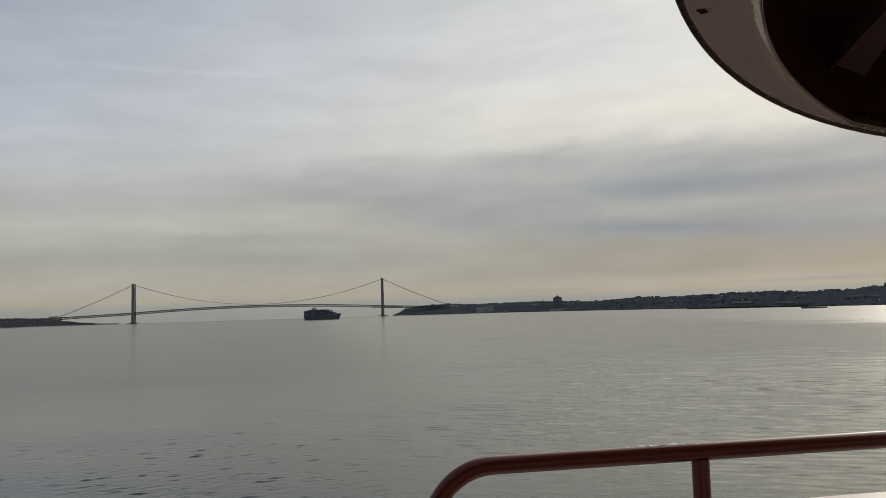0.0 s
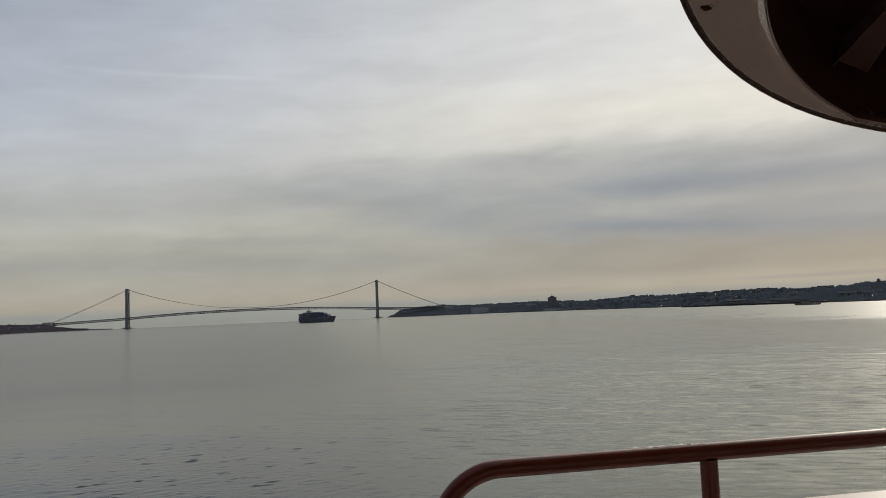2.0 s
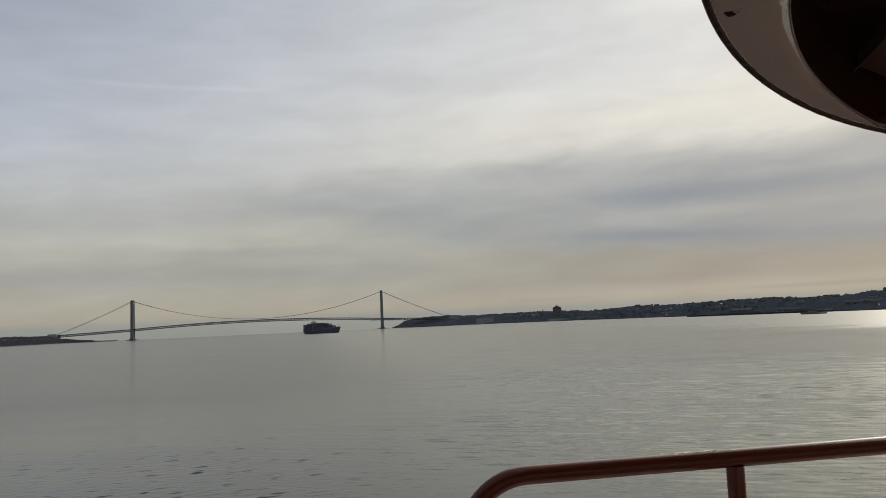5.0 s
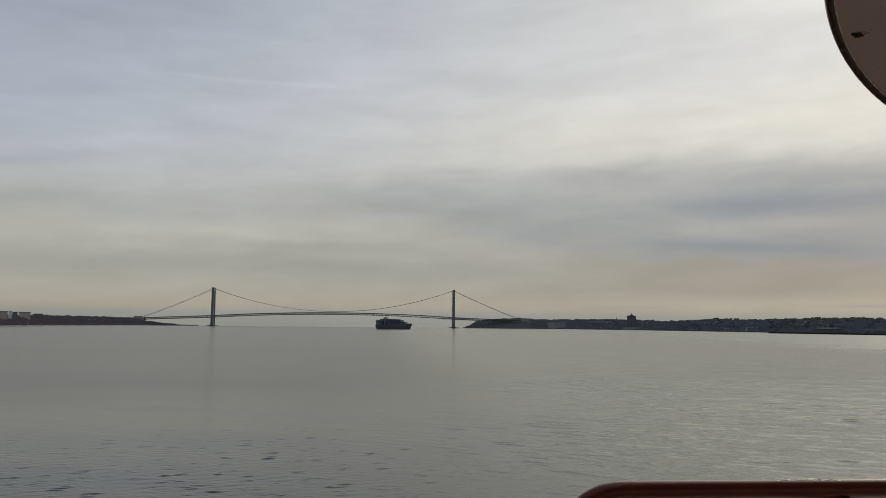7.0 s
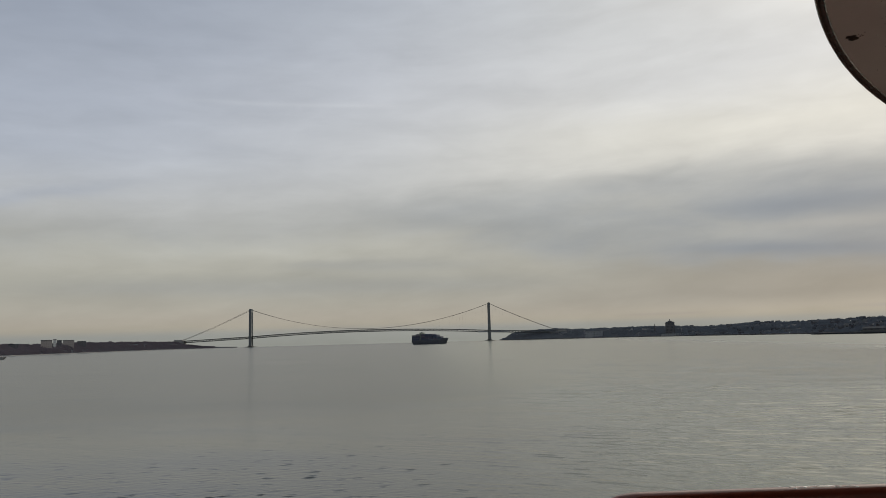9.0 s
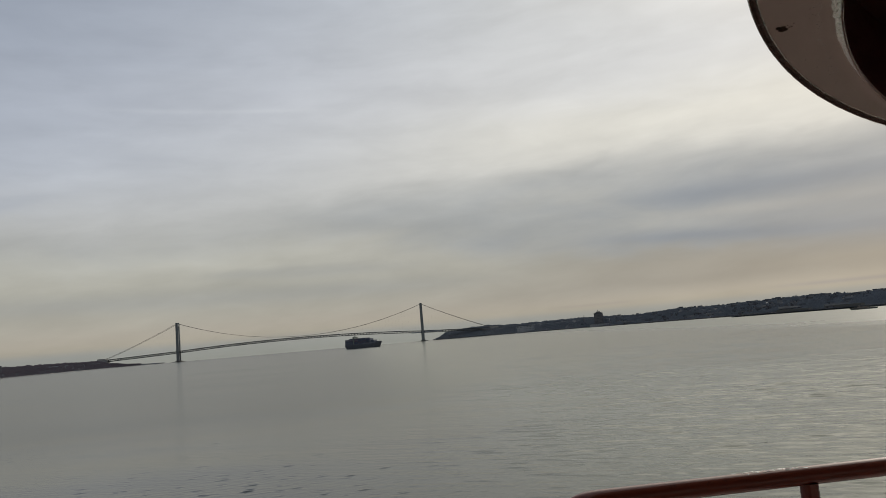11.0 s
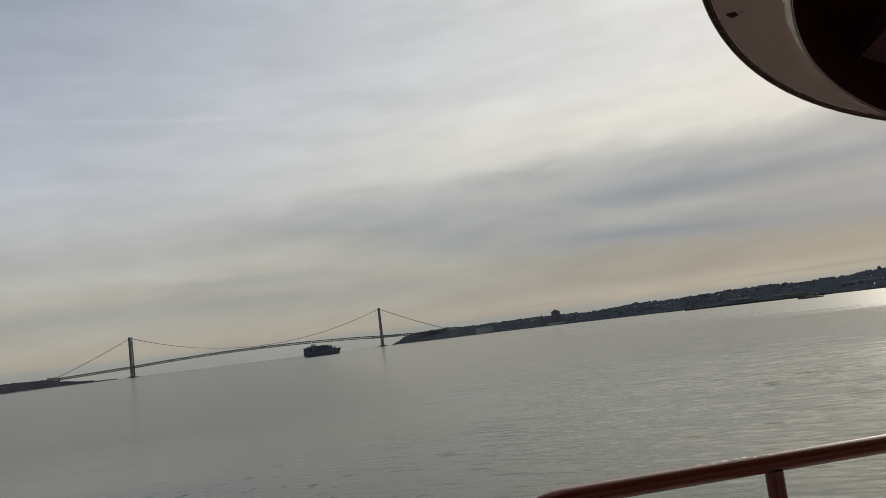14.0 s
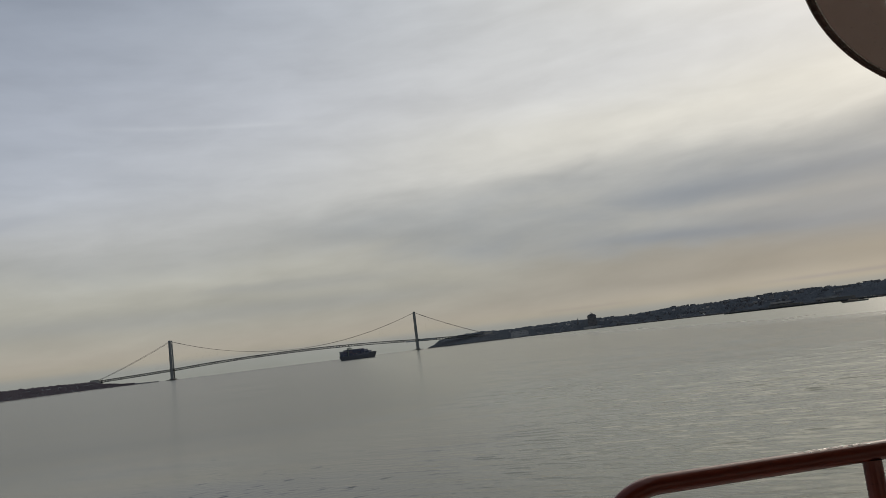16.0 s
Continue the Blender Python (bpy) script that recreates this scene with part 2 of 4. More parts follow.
def water_material():
    m = bpy.data.materials.new("harbour_water")
    m.use_nodes = True
    g = Graph(m.node_tree)
    pos = g.node("ShaderNodeNewGeometry").outputs["Position"]
    px, py = g.node("ShaderNodeSeparateXYZ", {0: pos}).outputs[:2]

    def waves(turn, sx, sy, scale, detail, rough=0.5, distort=0.0):
        ca, sa = math.cos(radians(turn)), math.sin(radians(turn))
        along = g.math("SUBTRACT", g.math("MULTIPLY", px, ca * sx), g.math("MULTIPLY", py, sa * sx))
        across = g.math("ADD", g.math("MULTIPLY", px, sa * sy), g.math("MULTIPLY", py, ca * sy))
        v = g.node("ShaderNodeCombineXYZ", {0: along, 1: across, 2: 0.0}).outputs[0]
        return g.noise(v, scale, detail, rough, distort)

    drift = waves(15, 0.3, 1.0, 0.012, 4, 0.55)
    ripple = waves(50, 0.30, 1.0, 2.2, 3, 0.55, 0.3)
    far = g.step(g.math("ADD", g.math("SUBTRACT", px, g.math("MULTIPLY", py, 0.40)), g.math("MULTIPLY", g.math("SUBTRACT", drift, 0.5), 150.0)), 150.0, 275.0)
    chop = waves(40, 0.14, 1.0, 0.6, 2, 0.5, 0.2)
    swell = waves(37, 0.13, 1.0, 0.2, 3, 0.5, 0.2)
    chop = g.math("ADD", g.math("MULTIPLY", chop, 0.5), g.math("MULTIPLY", swell, 1.2))
    relief = g.math("ADD", g.math("MULTIPLY", ripple, 0.025), g.math("MULTIPLY", g.math("MULTIPLY", chop, g.step(g.math("SUBTRACT", px, g.math("MULTIPLY", py, 0.28)), -10.0, 40.0)), 0.19))
    bumped = g.node("ShaderNodeBump", {"Strength": 1.0, "Distance": 1.0, "Height": relief})
    # clear green water; brightness of the right side is painted into its colour
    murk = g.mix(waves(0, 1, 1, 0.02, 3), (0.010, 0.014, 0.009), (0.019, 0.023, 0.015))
    bright_right = g.math("MULTIPLY", g.step(g.math("ADD", g.math("SUBTRACT", px, g.math("MULTIPLY", py, 0.22)), g.math("MULTIPLY", g.math("SUBTRACT", drift, 0.5), 30.0)), -11.0, 35.0), g.math("ADD", 0.8, g.math("MULTIPLY", drift, 0.4)))
    murk = g.mix(bright_right, murk, (0.136, 0.144, 0.104))
    wind = g.step(g.math("SUBTRACT", px, g.math("MULTIPLY", py, 0.28)), -10.0, 40.0)
    dist = g.math("SQRT", g.math("ADD", g.math("MULTIPLY", px, px), g.math("MULTIPLY", py, py)))
    rough = g.math("ADD", g.math("ADD", g.math("ADD", 0.05, g.math("MULTIPLY", g.step(dist, 40.0, 160.0), 0.14)), g.math("MULTIPLY", drift, 0.05)), g.math("MULTIPLY", far, 0.11))
    rough = g.math("SUBTRACT", rough, g.math("MULTIPLY", g.math("MULTIPLY", wind, g.math("SUBTRACT", 1.0, far)), 0.06))
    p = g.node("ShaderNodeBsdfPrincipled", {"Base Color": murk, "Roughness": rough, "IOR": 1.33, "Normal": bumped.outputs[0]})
    g.node("ShaderNodeOutputMaterial", {"Surface": p.outputs[0]})
    return m


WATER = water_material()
RED_PAINT = material("oxide_red_rail_paint", (0.130, 0.026, 0.013), 0.42, vary=0.2, scale=9, fine=180, bump=0.10, stain=(0.06, 0.018, 0.012), stain_at=(0.62, 0.7), coat=0.62, coat_rough=0.08, spec=0.12)
BUFF_PAINT = material("glossy_brown_grey_paint", (0.64, 0.545, 0.505), 0.2, vary=0.12, scale=5, fine=120, bump=0.06, coat=0.6, coat_rough=0.06)
DARK_PAINT = material("shade_dark_maroon_paint", (0.05, 0.010, 0.008), 0.5, vary=0.3, scale=3, fine=60)
RUST = material("rust", (0.035, 0.016, 0.009), 0.85, vary=0.5, scale=40, fine=300, bump=0.6)
EDGE = material("blackened_edge_paint", (0.095, 0.052, 0.042), 0.22, vary=0.6, scale=20, fine=150, bump=0.6, stain=(0.055, 0.028, 0.015), stain_at=(0.55, 0.65))
BAR_PAINT = material("brown_bar_paint", (0.12, 0.072, 0.068), 0.5, spec=0.2, vary=0.2, scale=8, fine=120)
CHIP = material("bare_flaked_steel", (0.62, 0.58, 0.54), 0.22, metal=0.5, vary=0.2, scale=200, fine=500, bump=0.1)
# bright metal that stands in for sky sheen on the rolled lip
SHEEN = material("lip_sheen_metal", (0.95, 0.92, 0.88), 0.26, metal=1.0, vary=0.15, scale=45, fine=500, bump=0.2, stain=(0.36, 0.30, 0.27), stain_at=(0.54, 0.70))
CAP = material("pale_pink_grey_paint", (0.55, 0.46, 0.43), 0.35, vary=0.08, scale=6, fine=120, bump=0.05, coat=0.2)
# light tone chosen to bounce fill up to the canopy; the deck is unseen
DECKING = material("red_grey_deck_paint", (0.26, 0.20, 0.18), 0.7, vary=0.2, scale=3, fine=90)
HULL = material("orange_hull_paint", (0.42, 0.10, 0.02), 0.5, vary=0.15, scale=1.5, fine=40)
STEEL = material("grey_green_bridge_steel", (0.125, 0.14, 0.145), 0.6, vary=0.15, scale=0.05, fine=0.6)
DECK_STEEL = material("dark_grey_truss_steel", (0.024, 0.027, 0.029), 0.65, vary=0.15, scale=0.05, fine=0.6)
ROPE = material("brown_grey_cable", (0.09, 0.08, 0.075), 0.7, vary=0.1, scale=0.05, fine=0.6)
EDGE_GLINT = material("edge_glint_metal", (0.86, 0.82, 0.76), 0.24, metal=1.0, vary=0.3, scale=60, fine=300, bump=0.3, stain=(0.10, 0.08, 0.07), stain_at=(0.52, 0.62))
SHEETING = material("pale_grey_sheeting", (0.20, 0.22, 0.24), 0.8, vary=0.2, scale=0.05, fine=0.8)
CONCRETE = material("grey_concrete", (0.25, 0.25, 0.24), 0.85, vary=0.2, scale=0.05, fine=0.8)
PIER = material("dark_wet_concrete", (0.09, 0.09, 0.085), 0.8, vary=0.2, scale=0.05, fine=0.8)
# blue-grey like the woods, so gaps between trees do not stand out
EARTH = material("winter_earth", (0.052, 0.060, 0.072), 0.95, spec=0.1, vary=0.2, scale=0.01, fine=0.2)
SHIP_HULL = material("dark_ship_hull_paint", (0.062, 0.068, 0.085), 0.6, vary=0.2, scale=0.1, fine=1.0)
SHIP_GREY = material("ship_grey_green_paint", (0.16, 0.19, 0.17), 0.5, vary=0.1, scale=0.2, fine=2.0)
BARGE_GREY = material("pale_grey_barge_paint", (0.17, 0.175, 0.18), 0.6, vary=0.2, scale=0.2, fine=2.0)
DECKHOUSE = material("dull_brown_deckhouse_paint", (0.22, 0.19, 0.17), 0.6, vary=0.2, scale=0.3, fine=3.0)
SHIP_WHITE = material("ship_white_paint", (0.55, 0.56, 0.55), 0.5, vary=0.1, scale=0.2, fine=2.0)
# blue-grey of distant haze is put into this colour
WOODS = varied("hazed_winter_trees", [(0.122, 0.142, 0.168), (0.130, 0.146, 0.166), (0.124, 0.143, 0.170), (0.134, 0.146, 0.163)])
WOODS_EAST = varied("bare_brown_winter_trees", [(0.086, 0.073, 0.092), (0.093, 0.077, 0.090), (0.087, 0.080, 0.096), (0.097, 0.083, 0.092)])
BOXES = varied("container_paint", [(0.11, 0.075, 0.09), (0.065, 0.075, 0.12), (0.075, 0.085, 0.12), (0.06, 0.075, 0.11), (0.15, 0.155, 0.175)], 0.6, False)
WALLS = varied("house_walls", [(0.075, 0.075, 0.083), (0.14, 0.145, 0.155), (0.10, 0.10, 0.108), (0.24, 0.245, 0.25), (0.085, 0.085, 0.095)], 0.85, False)
BRICK = material("dark_brown_brick", (0.115, 0.115, 0.125), 0.85, vary=0.2, scale=0.05, fine=0.6)
FORT = material("pale_grey_stone", (0.27, 0.285, 0.305), 0.85, vary=0.15, scale=0.05, fine=0.6)
PALE = material("pale_stucco", (0.33, 0.30, 0.285), 0.85, vary=0.1, scale=0.05, fine=0.6)
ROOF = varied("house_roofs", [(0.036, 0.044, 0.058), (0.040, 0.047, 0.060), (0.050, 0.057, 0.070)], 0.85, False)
# glow added in place of sun glints on the far shore
GLINT = bpy.data.materials.new("sun_glint_globe")
GLINT.use_nodes = True
GLINT.node_tree.nodes["Principled BSDF"].inputs["Emission Color"].default_value = (1.0, 0.93, 0.82, 1)
GLINT.node_tree.nodes["Principled BSDF"].inputs["Emission Strength"].default_value = 2.2
ROCK = material("wet_dark_rock", (0.028, 0.028, 0.032), 0.8, vary=0.3, scale=0.05, fine=0.5)
SAND = material("pale_shore_stone", (0.17, 0.165, 0.155), 0.9, vary=0.3, scale=0.03, fine=0.4)
PALE_ROOF = material("dull_metal_roof", (0.042, 0.050, 0.062), 0.85, spec=0.05, vary=0.15, scale=0.05, fine=0.5)
GLASS = material("dark_window_glass", (0.02, 0.025, 0.03), 0.1, vary=0.1, scale=1, fine=5)


# ---- building blocks ----
def add_box(bm, size, centre, turn=0.0):
    m = Matrix.Translation(centre) @ Matrix.Rotation(turn, 4, "Z") @ Matrix.Diagonal((*size, 1))
    return bmesh.ops.create_cube(bm, size=1.0, matrix=m)["verts"]


def boxes(*items):
    bm = bmesh.new()
    for it in items:
        add_box(bm, *it)
    return bm


def add_tube(bm, points, radius, sides=12, cap=True):
    """A tube swept along points, with mitred rings."""
    pts = [Vector(p) for p in points]
    rings = []
    up = None
    for i, p in enumerate(pts):
        d = (pts[min(i + 1, len(pts) - 1)] - pts[max(i - 1, 0)]).normalized()
        ref = Vector((0, 0, 1)) if abs(d.z) < 0.9 else Vector((0, 1, 0))
        s = d.cross(ref).normalized() if up is None else (up - d * up.dot(d)).normalized()
        up = s
        t = d.cross(s)
        r = radius[i] if isinstance(radius, (list, tuple)) else radius
        rings.append([bm.verts.new(p + r * (s * math.cos(2 * math.pi * k / sides) + t * math.sin(2 * math.pi * k / sides))) for k in range(sides)])
    for a, b in zip(rings, rings[1:]):
        for k in range(sides):
            bm.faces.new((a[k], a[(k + 1) % sides], b[(k + 1) % sides], b[k]))
    if cap:
        bm.faces.new(rings[0][::-1])
        bm.faces.new(rings[-1])


def tube(points, radius, sides=12):
    bm = bmesh.new()
    add_tube(bm, points, radius, sides)
    return bm


def prism(outline, z0, z1):
    """An upright prism over a plan outline."""
    bm = bmesh.new()
    lo = [bm.verts.new((x, y, z0)) for x, y in outline]
    hi = [bm.verts.new((x, y, z1)) for x, y in outline]
    n = len(outline)
    for i in range(n):
        bm.faces.new((lo[i], lo[(i + 1) % n], hi[(i + 1) % n], hi[i]))
    bm.faces.new(hi)
    bm.faces.new(lo[::-1])
    return bm


def finish(bm, mat, smooth=False):
    bmesh.ops.recalc_face_normals(bm, faces=bm.faces)
    me = bpy.data.meshes.new("mesh")
    bm.to_mesh(me)
    bm.free()
    me.materials.append(mat)
    if smooth:
        me.polygons.foreach_set("use_smooth", [True] * len(me.polygons))
    return me


def thing(name, label, category, at=None, group="", kind=""):
    e = new(name)
    e.empty_display_size = 0.2
    if at is not None:
        e.matrix_world = at
    return tagged(e, label, category, group, kind)


def part(name, bm, mat, parent, label="", smooth=False, at=None):
    ob = new(name, finish(bm, mat, smooth))
    ob.parent = parent
    if at is not None:
        ob.matrix_basis = at
    if label:
        ob["label"] = label
    return ob


def solid(name, bm, mat, label, category, kind="", smooth=False, group="", at=None):
    ob = new(name, finish(bm, mat, smooth))
    if at is not None:
        ob.matrix_basis = at
    return tagged(ob, label, category, group, kind)


def polar(az, d, z=0.0):
    return Vector((d * math.sin(radians(az)), d * math.cos(radians(az)), z))


def lerp(table, x):
    return float(np.interp(x, [a for a, _ in table], [b for _, b in table]))


# ---- water ----
def build_water():
    """One sheet to the horizon, with real wind waves over the near water."""
    rng = np.random.default_rng(7)
    fine = np.arange(-22.0, 60.01, 0.11)
    az = np.radians(np.concatenate([fine, np.arange(63.0, 335.0, 4.0)]))
    el = np.concatenate([[75.0, 60.0, 48.0, 40.0, 34.0, 29.0, 25.0, 22.0, 20.0], np.arange(18.5, 12.0, -0.03), np.arange(12.0, 6.0, -0.018), np.arange(6.0, 1.6, -0.009), np.arange(1.6, 0.105, -0.03)])
    r = 11.0 / np.tan(np.radians(el))
    dr = np.gradient(r)
    R, A = np.meshgrid(r, az, indexing="ij")
    DR = np.repeat(dr[:, None], len(az), 1)
    X, Y = R * np.sin(A), R * np.cos(A)

    def soft(lo, hi, num=9, lean=0.4):
        """Slow smooth variation between 0 and 1."""
        v = np.zeros_like(X)
        for _ in range(num):
            k = 2 * np.pi / np.exp(rng.uniform(np.log(lo), np.log(hi)))
            th = rng.uniform(0, 2 * np.pi)
            v += np.sin(k * (lean * X * np.sin(th) + Y * np.cos(th)) + rng.uniform(0, 6.28))
        return 0.5 + 0.5 * np.clip(v / np.sqrt(num) / 1.3, -1, 1)

    def ramp(v, lo, hi):
        t = np.clip((v - lo) / (hi - lo), 0, 1)
        return t * t * (3 - 2 * t)

    def sea(num, lo, hi, heading, spread):
        """Wind waves with unit slope; what is too short for the sheet is left out."""
        z = np.zeros_like(X)
        for lam in np.exp(np.linspace(np.log(lo), np.log(hi), num)):
            th = radians(heading) + rng.normal() * radians(spread)
            k = 2 * np.pi / lam
            along = np.abs(np.cos(A - th)) + 0.05
            keep = ramp(lam / along / np.maximum(DR, 0.02), 2.2, 5.0) * ramp(lam / (R * 0.0019), 2.5, 5.0)
            z += keep * np.sin(k * (X * np.sin(th) + Y * np.cos(th)) + rng.uniform(0, 6.28)) * np.sqrt(2.0 / num) / k
        return z

    breeze = ramp(X - 0.30 * Y + 34 * (soft(60, 300) - 0.5), -6.0, 42.0)
    gust = 0.7 + 0.3 * soft(8, 40, 16, 0.3) + 0.35 * soft(40, 200, 10, 0.3)
    lull = ramp(soft(1.4, 5.0, 16, 0.7) + 0.22 * (1 - ramp(R, 40.0, 110.0)), 0.86, 1.04) * ramp(soft(30, 120), 0.2, 0.6)
    near = 1 - ramp(R, 42.0, 105.0)
    z = sea(100, 0.8, 2.3, 42, 8) * (0.16 * breeze * gust * (1 + 0.5 * ramp(X - 0.30 * Y, 30.0, 120.0)) + 0.004)
    z += sea(50, 0.4, 1.6, 10, 25) * 0.028 * near * (1 - breeze) * (0.5 + soft(5, 25, 12, 0.6))
    z += sea(40, 2.6, 8.0, 42, 10) * (0.035 * breeze * gust + 0.003)
    z += sea(24, 14.0, 60.0, 20, 25) * 0.008
    z += sea(40, 0.4, 1.5, 12, 20) * 0.11 * lull * (1 - breeze) ** 2
    inside = ramp(np.degrees(A), -22.0, -20.0) * (1 - ramp(np.degrees(A), 58.0, 60.0))
    z *= inside * ramp(R, 6.0, 20.0)
    co = np.stack([X, Y, z], -1).reshape(-1, 3)
    co = np.concatenate([co, [[0.0, 0.0, 0.0]]])
    nr, na = X.shape
    i, j = np.meshgrid(np.arange(nr - 1), np.arange(na), indexing="ij")
    j2 = (j + 1) % na
    quads = np.stack([i * na + j, (i + 1) * na + j, (i + 1) * na + j2, i * na + j2], -1).reshape(-1, 4)
    k = np.arange(na)
    tris = np.stack([np.full(na, nr * na), k, (k + 1) % na], -1)
    me = bpy.data.meshes.new("water")
    me.vertices.add(len(co))
    me.vertices.foreach_set("co", co.astype(np.float32).ravel())
    loops = np.concatenate([quads.ravel(), tris.ravel()]).astype(np.int32)
    me.loops.add(len(loops))
    me.loops.foreach_set("vertex_index", loops)
    starts = np.concatenate([np.arange(len(quads)) * 4, len(quads) * 4 + np.arange(len(tris)) * 3]).astype(np.int32)
    me.polygons.add(len(starts))
    me.polygons.foreach_set("loop_start", starts)
    me.polygons.foreach_set("use_smooth", np.ones(len(starts), dtype=bool))
    me.update(calc_edges=True)
    me.validate()
    me.flip_normals() if me.polygons[len(quads) // 2].normal.z < 0 else None
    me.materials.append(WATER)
    tagged(new("water", me), "grey-green harbour water with low ripples", "water", "", "structure")


build_water()

# ---- the ferry ----
U = Vector((1, -0.2132, 0)).normalized()      # along the rail
V = Vector((-U.y, U.x, 0))                   # outboard
POST = Vector((1.451, 1.721, 0))              # foot of the upright, in plan
RAIL_Z = EYE - 0.397


def ferry(u, v, z=0.0):
    return POST + U * u + V * v + Vector((0, 0, z))


def build_deck():
    plan = [ferry(u, v).xy for u, v in ((-9, 0.12), (14, 0.12), (14, -6.5), (-9, -6.5))]
    bm = prism([tuple(p) for p in plan], DECK - 0.25, DECK)
    solid("deck", bm, DECKING, "red-grey painted steel passenger deck of the ferry", "deck", "structure")
    plan = [ferry(u, v).xy for u, v in ((-9, 0.05), (14, 0.05), (14, -6.4), (-9, -6.4))]
    bm = prism([tuple(p) for p in plan], -1.0, DECK - 0.254)
    solid("hull", bm, HULL, "orange painted steel side of the ferry", "hull", "structure")
    plan = [ferry(u, v).xy for u, v in ((-9, -4.0), (14, -4.0), (14, -4.2), (-9, -4.2))]
    bm = prism([tuple(p) for p in plan], DECK, DECK + 2.7)
    solid("wall_cabin", bm, BUFF_PAINT, "plain painted cabin wall of the ferry", "wall", "structure")


def build_bulwark():
    """The plating under the rail, with a pale painted cap."""
    cap = EYE - 0.556
    w = thing("bulwark", "steel bulwark with a pale pinkish painted cap", "bulwark", Matrix.Translation(ferry(0, 0, DECK)))
    a = math.atan2(U.y, U.x)
    h = cap - DECK
    part("plate", boxes(((14.4, 0.02, h - 0.02), U * 6.3 + Vector((0, 0, (h - 0.02) / 2)), a)), HULL, w)
    bm = boxes(((14.4, 0.16, 0.02), U * 6.3 + V * -0.02 + Vector((0, 0, h - 0.01)), a))
    bmesh.ops.bevel(bm, geom=bm.edges[:], offset=0.006, segments=2, affect="EDGES")
    part("cap", bm, CAP, w, "pale pinkish painted cap plate")


def build_rail():
    rail = thing("guard_rail", "oxide-red painted steel pipe guard rail with chipped glossy paint", "railing", Matrix.Translation(ferry(0, 0, DECK)))
    top = RAIL_Z - DECK
    r, bend, end = 0.0245, 0.17, -0.574
    foot = EYE - 0.556 - DECK
    pts = [(end - bend, foot - 0.006)]
    pts += [(end - bend * math.cos(radians(a)) , top - bend + bend * math.sin(radians(a))) for a in range(3, 91, 6)] + [(end, top)]
    pts += [(u, top) for u in (-0.2, 0.2, 0.8, 2.0, 4.0, 7.0, 13.5)]
    part("handrail", tube([U * u + Vector((0, 0, z)) for u, z in pts], r, 24), RED_PAINT, rail, smooth=True)
    # flaked paint along the top of the pipe
    rng = random.Random(21)
    bm = bmesh.new()
    for _ in range(55):
        u = rng.gauss(-0.10, 0.045) if rng.random() < 0.85 else rng.uniform(-0.2, 0.25)
        a = radians(rng.gauss(82, 12))
        out = V * -math.cos(a) + Vector((0, 0, math.sin(a)))
        mid = U * u + Vector((0, 0, top)) + out * (r + 0.0002)
        side = U.cross(out)
        w, h = rng.uniform(0.002, 0.009), rng.uniform(0.0007, 0.002)
        ringv = [bm.verts.new(mid + U * (w * math.cos(q) * rng.uniform(0.6, 1.3)) + side * (h * math.sin(q) * rng.uniform(0.6, 1.3))) for q in (0, 1.05, 2.1, 3.14, 4.2, 5.24)]
        tip = bm.verts.new(mid + out * 0.0007)
        for q in range(6):
            bm.faces.new((ringv[q], ringv[(q + 1) % 6], tip))
    tagged(part("paint_chips", bm, CHIP, rail, "bright flaked paint on the pipe"), kind="stuff")
    for u in (0.0, 1.9, 3.8, 5.7, 7.6, 9.5, 11.4, 13.3):
        bm = bmesh.new()
        add_tube(bm, [U * u + Vector((0, 0, z)) for z in (foot, top - 0.02)], 0.0235, 20)
        add_tube(bm, [U * u + Vector((0, 0, z)) for z in (foot, foot + 0.01)], 0.045, 20)
        part("upright", bm, RED_PAINT, rail, smooth=False)


